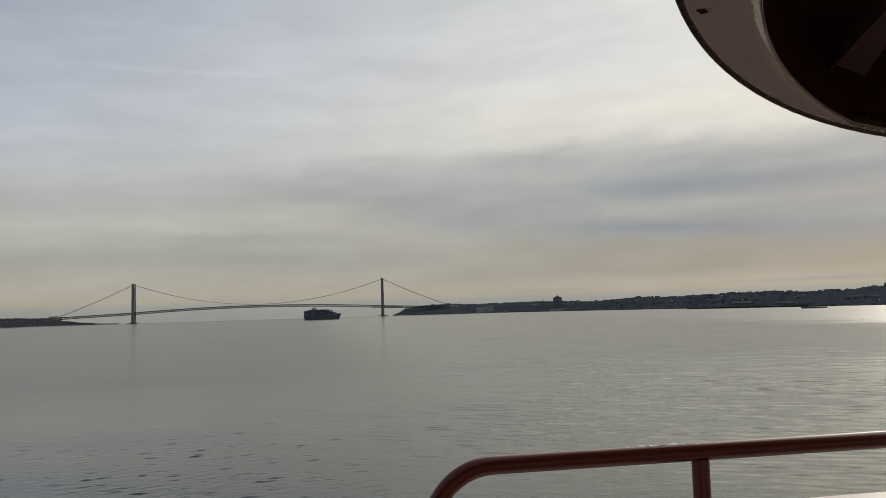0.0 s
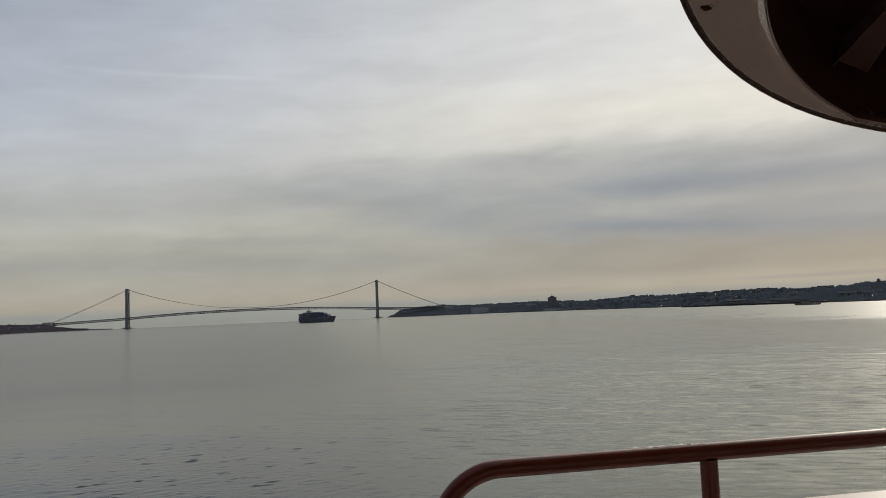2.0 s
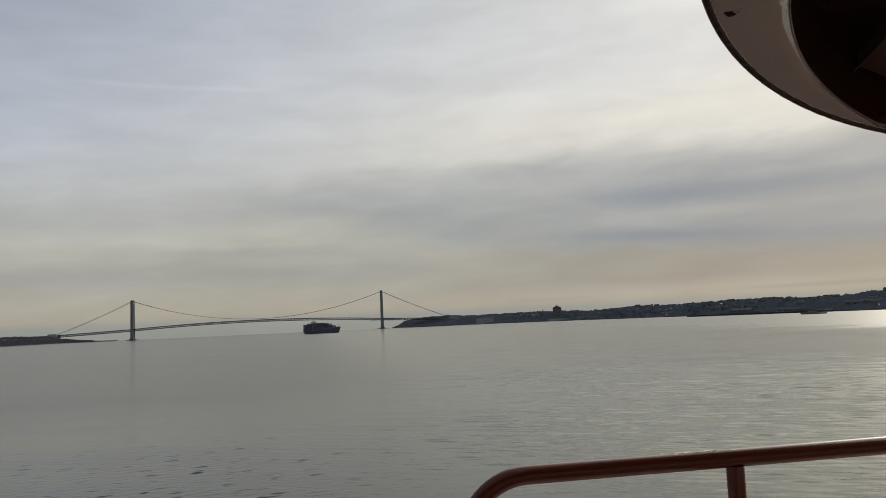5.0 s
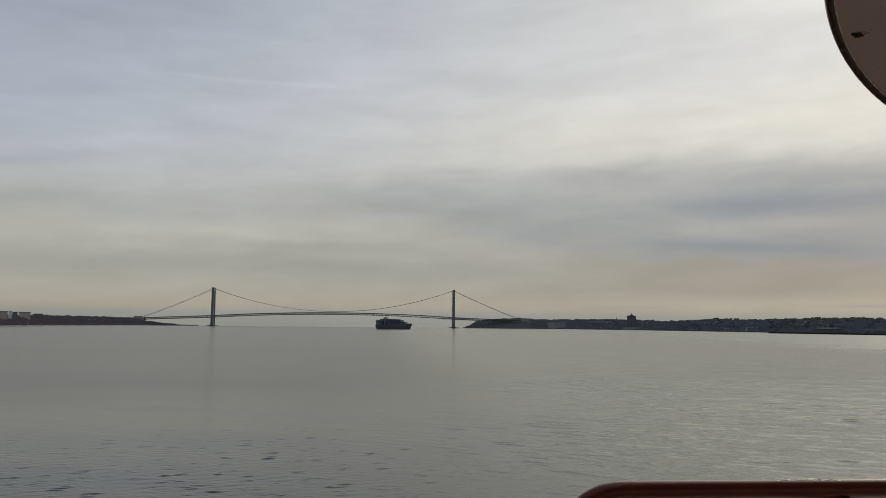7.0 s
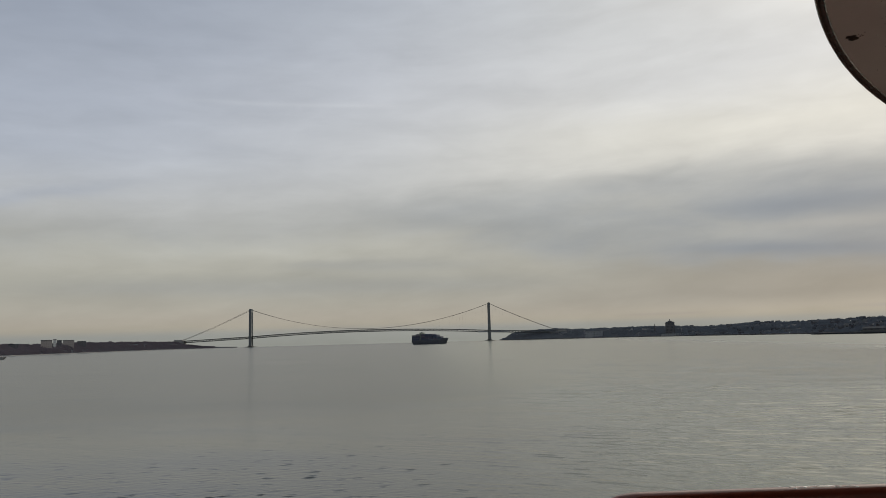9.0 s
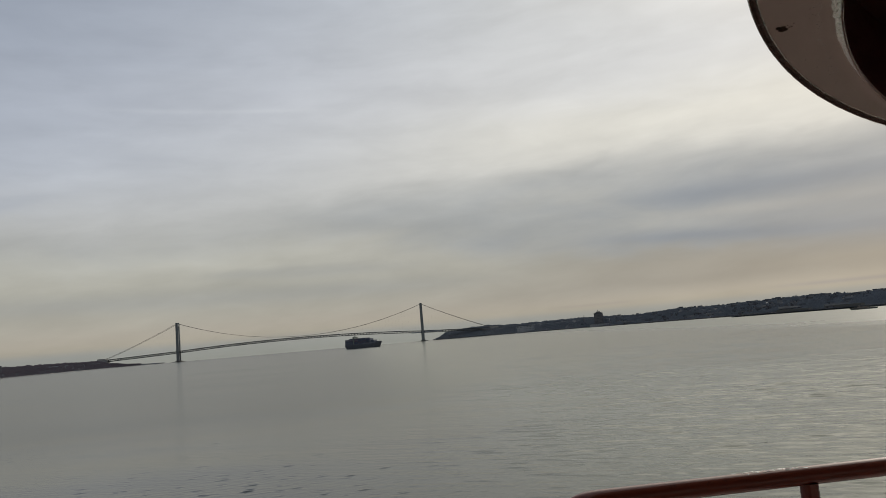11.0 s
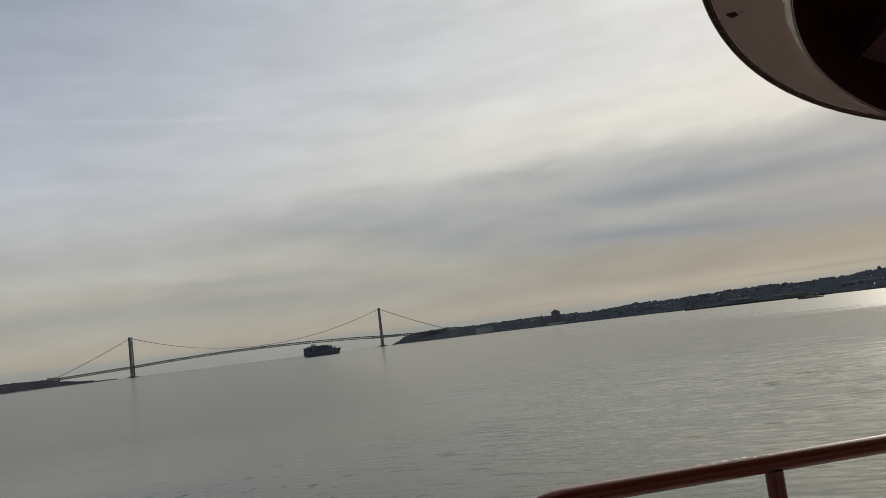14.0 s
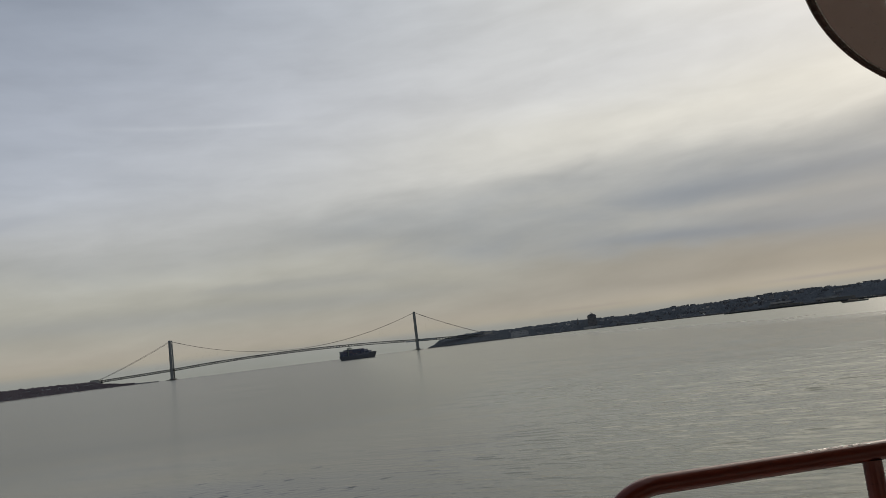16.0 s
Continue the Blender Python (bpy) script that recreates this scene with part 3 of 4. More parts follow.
def build_overhang():
    """The rounded end of the deck overhead: a rolled rim, a band that turns up into a glossy lip, and a dark recess."""
    n = Vector((-0.2862, -0.2097, -0.9349)).normalized()
    c = Vector((1.8213, 0.8079, EYE + 0.742))
    e1 = n.cross(Vector((0, 0.1, 1))).normalized()
    e2 = n.cross(e1)
    top = thing("overhead_canopy", "brown-grey painted steel canopy with a rusty rolled rim", "canopy", Matrix.Translation(c))
    N = 1200
    R, deep, roll = 0.888, -0.006, 0.050
    turn = [2 * math.pi * k / N for k in range(N)]

    def at(a, rad, depth):
        return n * depth + rad * (e1 * math.cos(a) + e2 * math.sin(a))

    def gap(a):
        return max(0.078 + 0.215 * math.cos(a + radians(70.0)), 0.0215)

    def fold(a):
        """Radius of the rolled lip, tighter where the band is narrow."""
        return min(roll, 0.33 * (gap(a) - 0.0185))

    def lip(a, f):
        """Reach of the off-centre opening in one direction; f runs from its edge, 0, to the start of the roll, 1."""
        return R - gap(a) + f * fold(a)

    def skin(bm, rings, close=False):
        m = len(rings[0])
        for a, b in zip(rings, rings[1:] + (rings[:1] if close else [])):
            for k in range(m):
                q = (k + 1) % m
                bm.faces.new((a[k], a[q], b[q], b[k]))

    def hoop(bm, reach, depth):
        return [bm.verts.new(at(a, reach(a), depth)) for a in turn]

    # rim: a rolled steel edge, lumpy with old paint
    bm = bmesh.new()
    sect = [(0.0, -0.06), (0.0, -0.006), (-0.0015, -0.002), (-0.0045, 0.0), (-0.006, -0.003), (-0.0075, -0.0045), (-0.009, -0.003), (-0.012, -0.001), (-0.015, -0.001), (-0.018, -0.003), (-0.021, -0.005), (-0.021, -0.06)]
    skin(bm, [hoop(bm, lambda a, d=dr: R + d, dz) for dr, dz in sect], True)
    for v in bm.verts:
        rad = (v.co - n * v.co.dot(n)).length
        k = noise.noise(v.co * 60) * 0.6 + noise.noise(v.co * 150) * 0.7
        inner = 1.0 if rad < R - 0.008 else 0.25
        v.co += n * 0.0026 * k * inner
    part("rim", bm, EDGE, top, "blackened, rust-spotted rolled edge", True)
    # band from the rim up to the opening, where it rolls over into the recess
    bm = bmesh.new()
    rows = []
    for i in range(9):
        f = i / 8
        rows.append([bm.verts.new(at(a, (R - 0.0185) * (1 - f) + lip(a, 1.0) * f, -0.004 + (deep + 0.004) * f)) for a in turn])
    for q in range(8, 91, 8):
        rows.append([bm.verts.new(at(a, lip(a, 1 - math.sin(radians(q))), deep - 0.5 * fold(a) * (1 - math.cos(radians(q))))) for a in turn])
    rows.append([bm.verts.new(at(a, lip(a, 0.0), deep - 0.5 * fold(a) - 0.012)) for a in turn])
    skin(bm, rows)
    part("band", bm, BUFF_PAINT, top, "glossy brown-grey painted band", True)
    # recess inside the lip; its shade is put into the dark maroon colour
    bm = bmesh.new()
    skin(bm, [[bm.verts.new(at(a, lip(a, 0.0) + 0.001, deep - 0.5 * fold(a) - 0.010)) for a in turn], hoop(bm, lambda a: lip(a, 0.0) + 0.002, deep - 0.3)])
    part("inner_wall", bm, DARK_PAINT, top, "inner wall in maroon darkened for recess shade")
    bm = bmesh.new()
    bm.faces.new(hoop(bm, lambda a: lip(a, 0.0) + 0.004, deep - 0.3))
    part("underside", bm, DARK_PAINT, top, "recess in maroon darkened for shade")
    # stiffener across the recess
    mid = n * (deep - 0.16)
    bm = bmesh.new()
    lo = [bm.verts.new(mid + e1 * a + e2 * b) for a, b in ((0.38, 0.125), (0.719, 0.402), (0.672, 0.503), (0.43, 0.215))]
    hi = [bm.verts.new(v.co - n * 0.05) for v in lo]
    for k in range(4):
        bm.faces.new((lo[k], lo[(k + 1) % 4], hi[(k + 1) % 4], hi[k]))
    bm.faces.new(lo)
    bm.faces.new(hi[::-1])
    part("stiffener", bm, BAR_PAINT, top, "brown painted stiffener bar")
    part("stiffener_rib", tube([mid + e1 * 0.70 + e2 * 0.387, mid + e1 * 0.825 + e2 * 0.484], 0.003, 6), BAR_PAINT, top)
    # edge beads: a bright outer one, a lumpy weld bead inside the rim, one along the lip
    # their bright metal stands in for the glint of glossy paint
    M = 2400
    for name, reach, depth, size, m in (("outer_edge", lambda a: R - 0.0030, lambda a: -0.0004, 0.0011, EDGE_GLINT), ("weld_bead", lambda a: R - 0.0205, lambda a: -0.0035, 0.0019, EDGE_GLINT), ("lip_bead", lambda a: lip(a, 0.0), lambda a: deep - 0.5 * fold(a), 0.0016, EDGE_GLINT)):
        bm = bmesh.new()
        rows = []
        for k in range(M):
            a = 2 * math.pi * k / M
            core = at(a, reach(a), depth(a))
            out = core - n * core.dot(n)
            out.normalize()
            lump = noise.noise(core * 90) + 0.5 * noise.noise(core * 260)
            r = size * (1.0 + (0.3 if name == "outer_edge" else 0.8) * lump)
            core = core + n * size * 0.8 * noise.noise(core * 45)
            rows.append([bm.verts.new(core + max(r, 0.0003) * (out * math.cos(q * math.pi / 3) + n * math.sin(q * math.pi / 3))) for q in range(6)])
        skin(bm, rows, True)
        part(name, bm, m, top, "lumpy bead in bright metal for the glint of a glossy edge", True)
    # two strands of bright metal along the lip, standing in for its sheen
    rng = random.Random(8)
    bm = bmesh.new()
    for start, end, q0, q1 in ((-46, 13, 2, 54), (-46, 4, 64, 82)):
        rows = []
        for k in range(181):
            f = k / 180
            a = radians(start + (end - start) * f)
            thin = min(1.0, (1 - f) * 2.2) * (0.75 + 0.4 * noise.noise(Vector((f * 9, q0, 0))) + 0.25 * noise.noise(Vector((f * 40, q0, 3))))
            mid_q = (q0 + q1) / 2 + (34 if q0 < 20 else 2) * f
            half = max(0.02, thin) * (q1 - q0) / 2
            row = []
            for g in (-1.0, -0.5, 0.0, 0.5, 1.0):
                q = radians(mid_q + g * half)
                ln = lip(a, 1 - math.sin(q))
                row.append(bm.verts.new(at(a, ln - 0.0005 * math.sin(q), deep - 0.5 * fold(a) * (1 - math.cos(q)) + 0.0005 * math.cos(q))))
            rows.append(row)
        for a, b in zip(rows, rows[1:]):
            for q in range(4):
                bm.faces.new((a[q], a[q + 1], b[q + 1], b[q]))
    part("lip_sheen", bm, SHEEN, top, "bright metal strips standing in for sheen on the lip", True)
    # metal specks that feather the edge of the sheen strands
    bm = bmesh.new()
    for _ in range(110):
        f = rng.random()
        a = radians(-34 + 40 * f)
        out = (e1 * math.cos(a) + e2 * math.sin(a))
        across = n.cross(out)
        full = lip(a, 1.0)
        reach = full + abs(rng.gauss(0, 0.012))
        g = (reach - full) / (R - 0.0185 - full)
        core = at(a, reach, deep + (-0.004 - deep) * g + 0.0006)
        w = rng.uniform(0.0004, 0.0014)
        bm.faces.new([bm.verts.new(core + (out * math.cos(q) + across * math.sin(q) * 1.6) * w * rng.uniform(0.6, 1.3)) for q in (0, 1.26, 2.51, 3.77, 5.03)])
    tagged(part("sheen_specks", bm, SHEEN, top, "pale metal specks feathering the sheen strips"), kind="stuff")
    # top skin
    bm = bmesh.new()
    b = hoop(bm, lambda a: R - 0.01, -0.36)
    skin(bm, [hoop(bm, lambda a: R - 0.003, -0.055), b])
    bm.faces.new(b)
    part("top_plate", bm, BUFF_PAINT, top)
    # rust patch and flecks of worn paint
    spot = e1 * 0.8205 + e2 * -0.1828
    inward = -spot.normalized()
    along = n.cross(inward)
    rng = random.Random(2)
    flecks = [(0.004, 0.0, 0.0085), (-0.002, 0.006, 0.0062), (0.012, -0.003, 0.0055), (0.008, 0.006, 0.005)] + [(rng.uniform(0.012, 0.035), rng.uniform(-0.006, 0.010), rng.uniform(0.0008, 0.002)) for _ in range(9)]
    flecks += [(rng.uniform(0.02, 0.15), rng.uniform(-0.30, 0.30), rng.uniform(0.0005, 0.0014)) for _ in range(40)]
    bm = bmesh.new()
    for du, dv, r in flecks:
        flat = spot + inward * du + along * dv
        a = math.atan2(flat.dot(e2), flat.dot(e1))
        full = lip(a, 1.0)
        g = min(1.0, max(0.0, (R - 0.0185 - flat.length) / (R - 0.0185 - full)))
        core = flat + n * (-0.004 + (deep + 0.004) * g + 0.0008)
        hoopv = [bm.verts.new(core + (inward * 1.25 * math.cos(q) + along * 0.95 * math.sin(q)) * r * rng.uniform(0.7, 1.3)) for q in [2 * math.pi * k / 14 for k in range(14)]]
        tip = bm.verts.new(core + n * min(0.0015, r * 0.3))
        for k in range(14):
            bm.faces.new((hoopv[k], hoopv[(k + 1) % 14], tip))
    tagged(part("rust_spots", bm, RUST, top, "dark rust spots in the paint"), kind="stuff")
    # the beam that carries it from the cabin wall
    part("bracket", boxes(((0.12, 4.4, 0.16), (0.05, -2.3, 0.36), -0.12)), BUFF_PAINT, top)


def build_overhead_shade():
    # unseen slab over and behind the camera, added to shade the rail
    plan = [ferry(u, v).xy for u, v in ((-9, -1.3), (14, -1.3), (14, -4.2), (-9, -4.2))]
    solid("ceiling", prism([tuple(p) for p in plan], DECK + 2.704, DECK + 2.9), DARK_PAINT, "dark unseen deck overhead, added to shade the rail", "ceiling", "structure")


build_deck()
build_overhead_shade()
build_bulwark()
build_rail()
build_overhang()


# ---- the bridge ----
T_LEFT = polar(-0.05, 4400)
T_RIGHT = polar(17.28, 4270)
SPAN = (T_RIGHT - T_LEFT).length
B_DIR = (T_RIGHT - T_LEFT).normalized()
B_SIDE = Vector((-B_DIR.y, B_DIR.x, 0))
SIDE_SPAN = 375.0


def deck_z(s):
    """Height of the roadway s metres along from the left tower."""
    return 78.0 - 21.0 * ((s - SPAN / 2) / (SPAN / 2)) ** 2 if 0 <= s <= SPAN else 57.0 - 14.0 * (max(-s, s - SPAN) / SIDE_SPAN)


def cable_z(s):
    if 0 <= s <= SPAN:
        return 84.0 + 121.0 * ((s - SPAN / 2) / (SPAN / 2)) ** 2
    d = max(-s, s - SPAN) / SIDE_SPAN
    return 205.0 - 158.0 * d - 24.0 * d * (1 - d)


def on_bridge(s, side, z):
    return T_LEFT + B_DIR * s + B_SIDE * side + Vector((0, 0, z))


def build_bridge():
    bridge = thing("suspension_bridge", "long grey-green steel suspension bridge with two tall towers", "bridge", Matrix.Translation(T_LEFT))
    base = T_LEFT
    turn = math.atan2(B_DIR.y, B_DIR.x)

    def local(s, side, z):
        return on_bridge(s, side, z) - base

    for s in (0.0, SPAN):
        tower = thing("tower", "", "")
        tower.parent = bridge
        for side in (-15.5, 15.5):
            bm = bmesh.new()
            for z0, z1, w in ((6, 60, 15.0), (60, 130, 13.5), (130, 206, 12.5)):
                add_box(bm, (w, 9.5, z1 - z0), local(s, side, (z0 + z1) / 2), turn)
            add_box(bm, (10, 7, 3.5), local(s, side, 207.5), turn)
            part("leg", bm, STEEL, tower)
        for z, hgt in ((196, 14), (46, 10), (120, 5)):
            part("strut", boxes(((11.0, 31, hgt), local(s, 0, z), turn)), STEEL, tower)
        part("pier", boxes(((24, 54, 12), local(s, 0, 1), turn), ((52, 70, 4), local(s, 0, 0.8), turn)), PIER, bridge, "dark wet concrete tower pier")
    # stiffening truss with two roadways
    s = [-SIDE_SPAN + i * (2 * SIDE_SPAN + SPAN) / 124 for i in range(125)]
    for name, dz, th in (("upper_roadway", 1.2, 3.4), ("lower_roadway", -8.6, 2.8)):
        bm = bmesh.new()
        rows = []
        for v in s:
            rows.append([bm.verts.new(local(v, side, deck_z(v) + dz + h)) for side, h in ((-15, 0), (15, 0), (15, -th), (-15, -th))])
        for a, b in zip(rows, rows[1:]):
            for k in range(4):
                bm.faces.new((a[k], a[(k + 1) % 4], b[(k + 1) % 4], b[k]))
        bm.faces.new(rows[0])
        bm.faces.new(rows[-1])
        part(name, bm, DECK_STEEL, bridge)
    for side in (-15.2, 15.2):
        bm = bmesh.new()
        for i, (a, b) in enumerate(zip(s, s[1:])):
            za, zb = deck_z(a) - 0.5, deck_z(b) - 0.5
            lo, hi = (za - 8.6, zb) if i % 2 else (za, zb - 8.6)
            add_tube(bm, [local(a, side, lo), local(b, side, hi)], 0.45, 4, False)
            add_tube(bm, [local(a, side, za - 8.6), local(a, side, za)], 1.6, 4, False)
        part("truss", bm, DECK_STEEL, bridge)
    for side in (-15.5, 15.5):
        bm = bmesh.new()
        add_tube(bm, [local(v, side, cable_z(v)) for v in [-SIDE_SPAN * (1 - i / 10) for i in range(10)] + [i * SPAN / 48 for i in range(49)] + [SPAN + SIDE_SPAN * i / 10 for i in range(1, 11)]], 0.75, 6)
        part("main_cable", bm, ROPE, bridge)
        bm = bmesh.new()
        for i in range(1, 72):
            v = i * SPAN / 72
            add_tube(bm, [local(v, side, deck_z(v)), local(v, side, cable_z(v))], 0.036, 4, False)
        for i in range(1, 20):
            for v in (-i * SIDE_SPAN / 20, SPAN + i * SIDE_SPAN / 20):
                add_tube(bm, [local(v, side, deck_z(v)), local(v, side, cable_z(v))], 0.036, 4, False)
        tagged(part("suspender_ropes", bm, ROPE, bridge), kind="stuff")
    for v in (-SIDE_SPAN - 20, SPAN + SIDE_SPAN + 20):
        part("anchorage", boxes(((60, 48, 44), local(v, 0, 21), turn), ((44, 40, 8), local(v, 0, 46), turn)), CONCRETE, bridge, "massive concrete cable anchorage")
    # pale sheeted work platforms beside the right-hand tower
    for s0, s1, up in ((SPAN - 62, SPAN - 12, -9.5), (SPAN + 10, SPAN + 105, -5.0)):
        mid_s = (s0 + s1) / 2
        part("work_platform", boxes(((s1 - s0, 33, 6.5), local(mid_s, 0, deck_z(mid_s) + up), turn)), SHEETING, bridge, "pale sheeted work platform")
    # approach viaducts
    for sign, v0 in ((-1, -SIDE_SPAN - 45), (1, SPAN + SIDE_SPAN + 45)):
        bm = bmesh.new()
        add_box(bm, (260, 30, 3), local(v0 + sign * 130, 0, 41), turn)
        for i in range(5):
            add_box(bm, (4, 26, 40), local(v0 + sign * (20 + 50 * i), 0, 20), turn)
        part("approach_viaduct", bm, CONCRETE, bridge)


build_bridge()

# ---- the shores ----
RIGHT_WATER = [(18.0, 4260), (24, 4000), (30, 3300), (35, 2700), (40, 2250), (45, 1850), (50, 1600), (58, 1450), (75, 1350), (95, 1600)]
RIGHT_SKY = [(18.0, -0.08), (18.5, 0.02), (18.95, 0.30), (20.2, 0.52), (22, 0.60), (24, 0.50), (26.5, 0.53), (29, 0.55), (31, 0.49), (32.6, 0.40), (34.2, 0.50), (35.8, 0.59),
             (38.5, 0.53), (40.4, 0.60), (42.2, 0.60), (43.4, 0.66), (45.1, 0.64), (46.8, 0.53), (49.2, 0.54), (50.3, 0.69), (52, 0.70), (58, 0.8), (75, 0.9), (95, 0.6)]
LEFT_WATER = [(-60, 2300), (-40, 1900), (-26, 1800), (-18, 2050), (-13, 2500), (-7.5, 3500), (-4.0, 4280), (-2.2, 4330), (-1.0, 4385)]
LEFT_SKY = [(-60, 0.5), (-40, 0.5), (-26, 0.45), (-17.9, 0.40), (-16.6, 0.44), (-14, 0.37), (-11, 0.43), (-7.6, 0.40), (-5.2, 0.34), (-4.5, 0.16), (-3.4, 0.0), (-2.2, -0.05), (-1.0, -0.08)]


def build_shore(name, water, skyline, lo, hi, depth, label, trees, seed, seen, bark):
    """A strip of rising land with bare winter woods on it."""
    rng = random.Random(seed)
    steps = int((hi - lo) / 0.35)
    shape = [(0.0, 0.0), (0.004, 1.0), (0.2, 0.22), (0.6, 0.78), (1.0, 0.93), (1.5, 0.8)]

    def spot(az, k, bump=True):
        d = lerp(water, az)
        ridge = d + depth
        z_top = max(3.0, EYE + ridge * math.tan(radians(lerp(skyline, az))))
        if k <= 0.0041:
            return polar(az, d + depth * k, -1.0 if k == 0 else 2.0)
        f = lerp(shape[2:], k) if k > 0.2 else 0.22 * k / 0.2
        return polar(az, d + depth * k, max(2.0, z_top * f))

    bm = bmesh.new()
    rows = []
    for i in range(steps + 1):
        az = lo + (hi - lo) * i / steps
        rows.append([bm.verts.new(spot(az, k)) for k in (0.0, 0.004, 0.1, 0.2, 0.35, 0.5, 0.6, 0.8, 1.0, 1.25, 1.5)])
    for a, b in zip(rows, rows[1:]):
        for k in range(len(a) - 1):
            bm.faces.new((a[k], a[k + 1], b[k + 1], b[k]))
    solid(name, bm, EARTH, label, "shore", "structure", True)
    # woods: uneven clumps, thick on the slopes and thin by the water
    verts, faces, normals = [], [], []
    tv = [Vector(v) for v in ((1, 0, -0.4), (-0.5, 0.87, -0.4), (-0.5, -0.87, -0.4), (0, 0, 1))]
    tf = [(0, 1, 3), (1, 2, 3), (2, 0, 3), (2, 1, 0)]
    for _ in range(trees):
        az = rng.uniform(*seen) if rng.random() < 0.88 else rng.uniform(lo, hi)
        k = rng.choice((rng.uniform(0.03, 0.5), rng.uniform(0.3, 1.05), rng.uniform(0.9, 1.1)))
        p = spot(az, k)
        z_top = EYE + (lerp(water, az) + depth) * math.tan(radians(lerp(skyline, az)))
        if z_top < 8:
            continue
        stand = 1.05 + 1.1 * noise.noise(Vector((az * 2.6, k * 3.0, 0.0))) + 0.5 * noise.noise(Vector((az * 7.0, k * 3.0, 4.0)))
        h = min(rng.uniform(4.5, 8.5) * (0.8 if k < 0.3 else 1.0) * stand, max(3.0, z_top * 0.4))
        wide = h * rng.uniform(0.45, 0.75)
        front = Vector((-math.sin(radians(az)), -math.cos(radians(az))))
        for _ in range(12):
            a, b, c = rng.uniform(0, 6.283), rng.uniform(0.0, 1.0), rng.uniform(0.0, 1.0)
            ring = wide * math.sqrt(b) * math.sin(math.pi * (0.12 + 0.8 * c)) ** 0.6
            q = p + Vector((ring * math.cos(a), ring * math.sin(a), h * (c - 0.35)))
            sx, sz = rng.uniform(1.5, 2.8), rng.uniform(1.2, 2.3)
            b0 = len(verts)
            for v in tv:
                f = rng.uniform(0.6, 1.4)
                verts.append((q.x + v.x * sx * f, q.y + v.y * sx * f, q.z + v.z * sz * f))
                # normals lean to the camera, off the sun, so woods shade evenly
                normals.append(((q.x - p.x) / wide * 0.3 + front.x * 0.8, (q.y - p.y) / wide * 0.3 + front.y * 0.8, 0.3 + 0.35 * c))
            faces += [[b0 + i for i in f] for f in tf]
    me = bpy.data.meshes.new("woods")
    me.from_pydata(verts, [], faces)
    me.materials.append(bark)
    me.polygons.foreach_set("use_smooth", [True] * len(me.polygons))
    me.update()
    me.normals_split_custom_set_from_vertices([Vector(v).normalized() for v in normals])
    tagged(new("woods", me), "bare winter woods along the far shore", "woods", "", "stuff")
    return spot


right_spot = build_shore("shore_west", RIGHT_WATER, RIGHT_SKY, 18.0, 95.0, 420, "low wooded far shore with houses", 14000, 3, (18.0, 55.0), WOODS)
left_spot = build_shore("shore_east", LEFT_WATER, LEFT_SKY, -60.0, -1.0, 380, "low wooded far shore behind the bridge", 8000, 5, (-20.0, -2.0), WOODS_EAST)


def build_quay(name, water, lo, hi, height, seed, mat, label):
    """A low, dark, uneven rock edge along the waterline."""
    rng = random.Random(seed)
    bm = bmesh.new()
    rows = []
    n = int((hi - lo) / 0.12)
    for i in range(n + 1):
        az = lo + (hi - lo) * i / n
        d = lerp(water, az)
        h = height * rng.uniform(0.7, 1.25)
        rows.append([bm.verts.new(polar(az, d - a + rng.uniform(-1, 1), z)) for a, z in ((9, -1.0), (7, h * 0.5), (4, h), (-3, h), (-6, -1.0))])
    for a, b in zip(rows, rows[1:]):
        for k in range(4):
            bm.faces.new((a[k], a[k + 1], b[k + 1], b[k]))
    solid(name, bm, mat, label, "shoreline", "structure")


build_quay("quay_west", RIGHT_WATER, 18.0, 95.0, 3.4, 31, ROCK, "dark wet rock edge along the far waterline")
build_quay("quay_east", LEFT_WATER, -60.0, -1.0, 1.4, 32, SAND, "pale sand and stone along the far waterline")


def block(name, label, category, az, d, width, depth, z0, z1, wall, floors, bays, group="", glass=0.5):
    """A far building: body, roof, and window bands facing the water."""
    at = Matrix.Translation(polar(az, d)) @ Matrix.Rotation(-radians(az), 4, "Z")
    b = thing(name, label, category, at, group)
    part("wall", boxes(((width, depth, z1 - z0), (0, 0, (z0 + z1) / 2))), wall, b)
    part("roof", boxes(((width + 1.2, depth + 1.2, 1.4), (0, 0, z1 + 0.7))), ROOF, b)
    fh, bw = (z1 - z0) / floors, width / bays
    for i in range(floors):
        for j in range(bays):
            part("window", boxes(((bw * glass, 0.4, fh * glass), (-width / 2 + (j + 0.5) * bw, -depth / 2 - 0.1, z0 + (i + 0.55) * fh))), GLASS, b)
    return b


def el_z(az_el, d):
    return EYE + d * math.tan(radians(az_el))


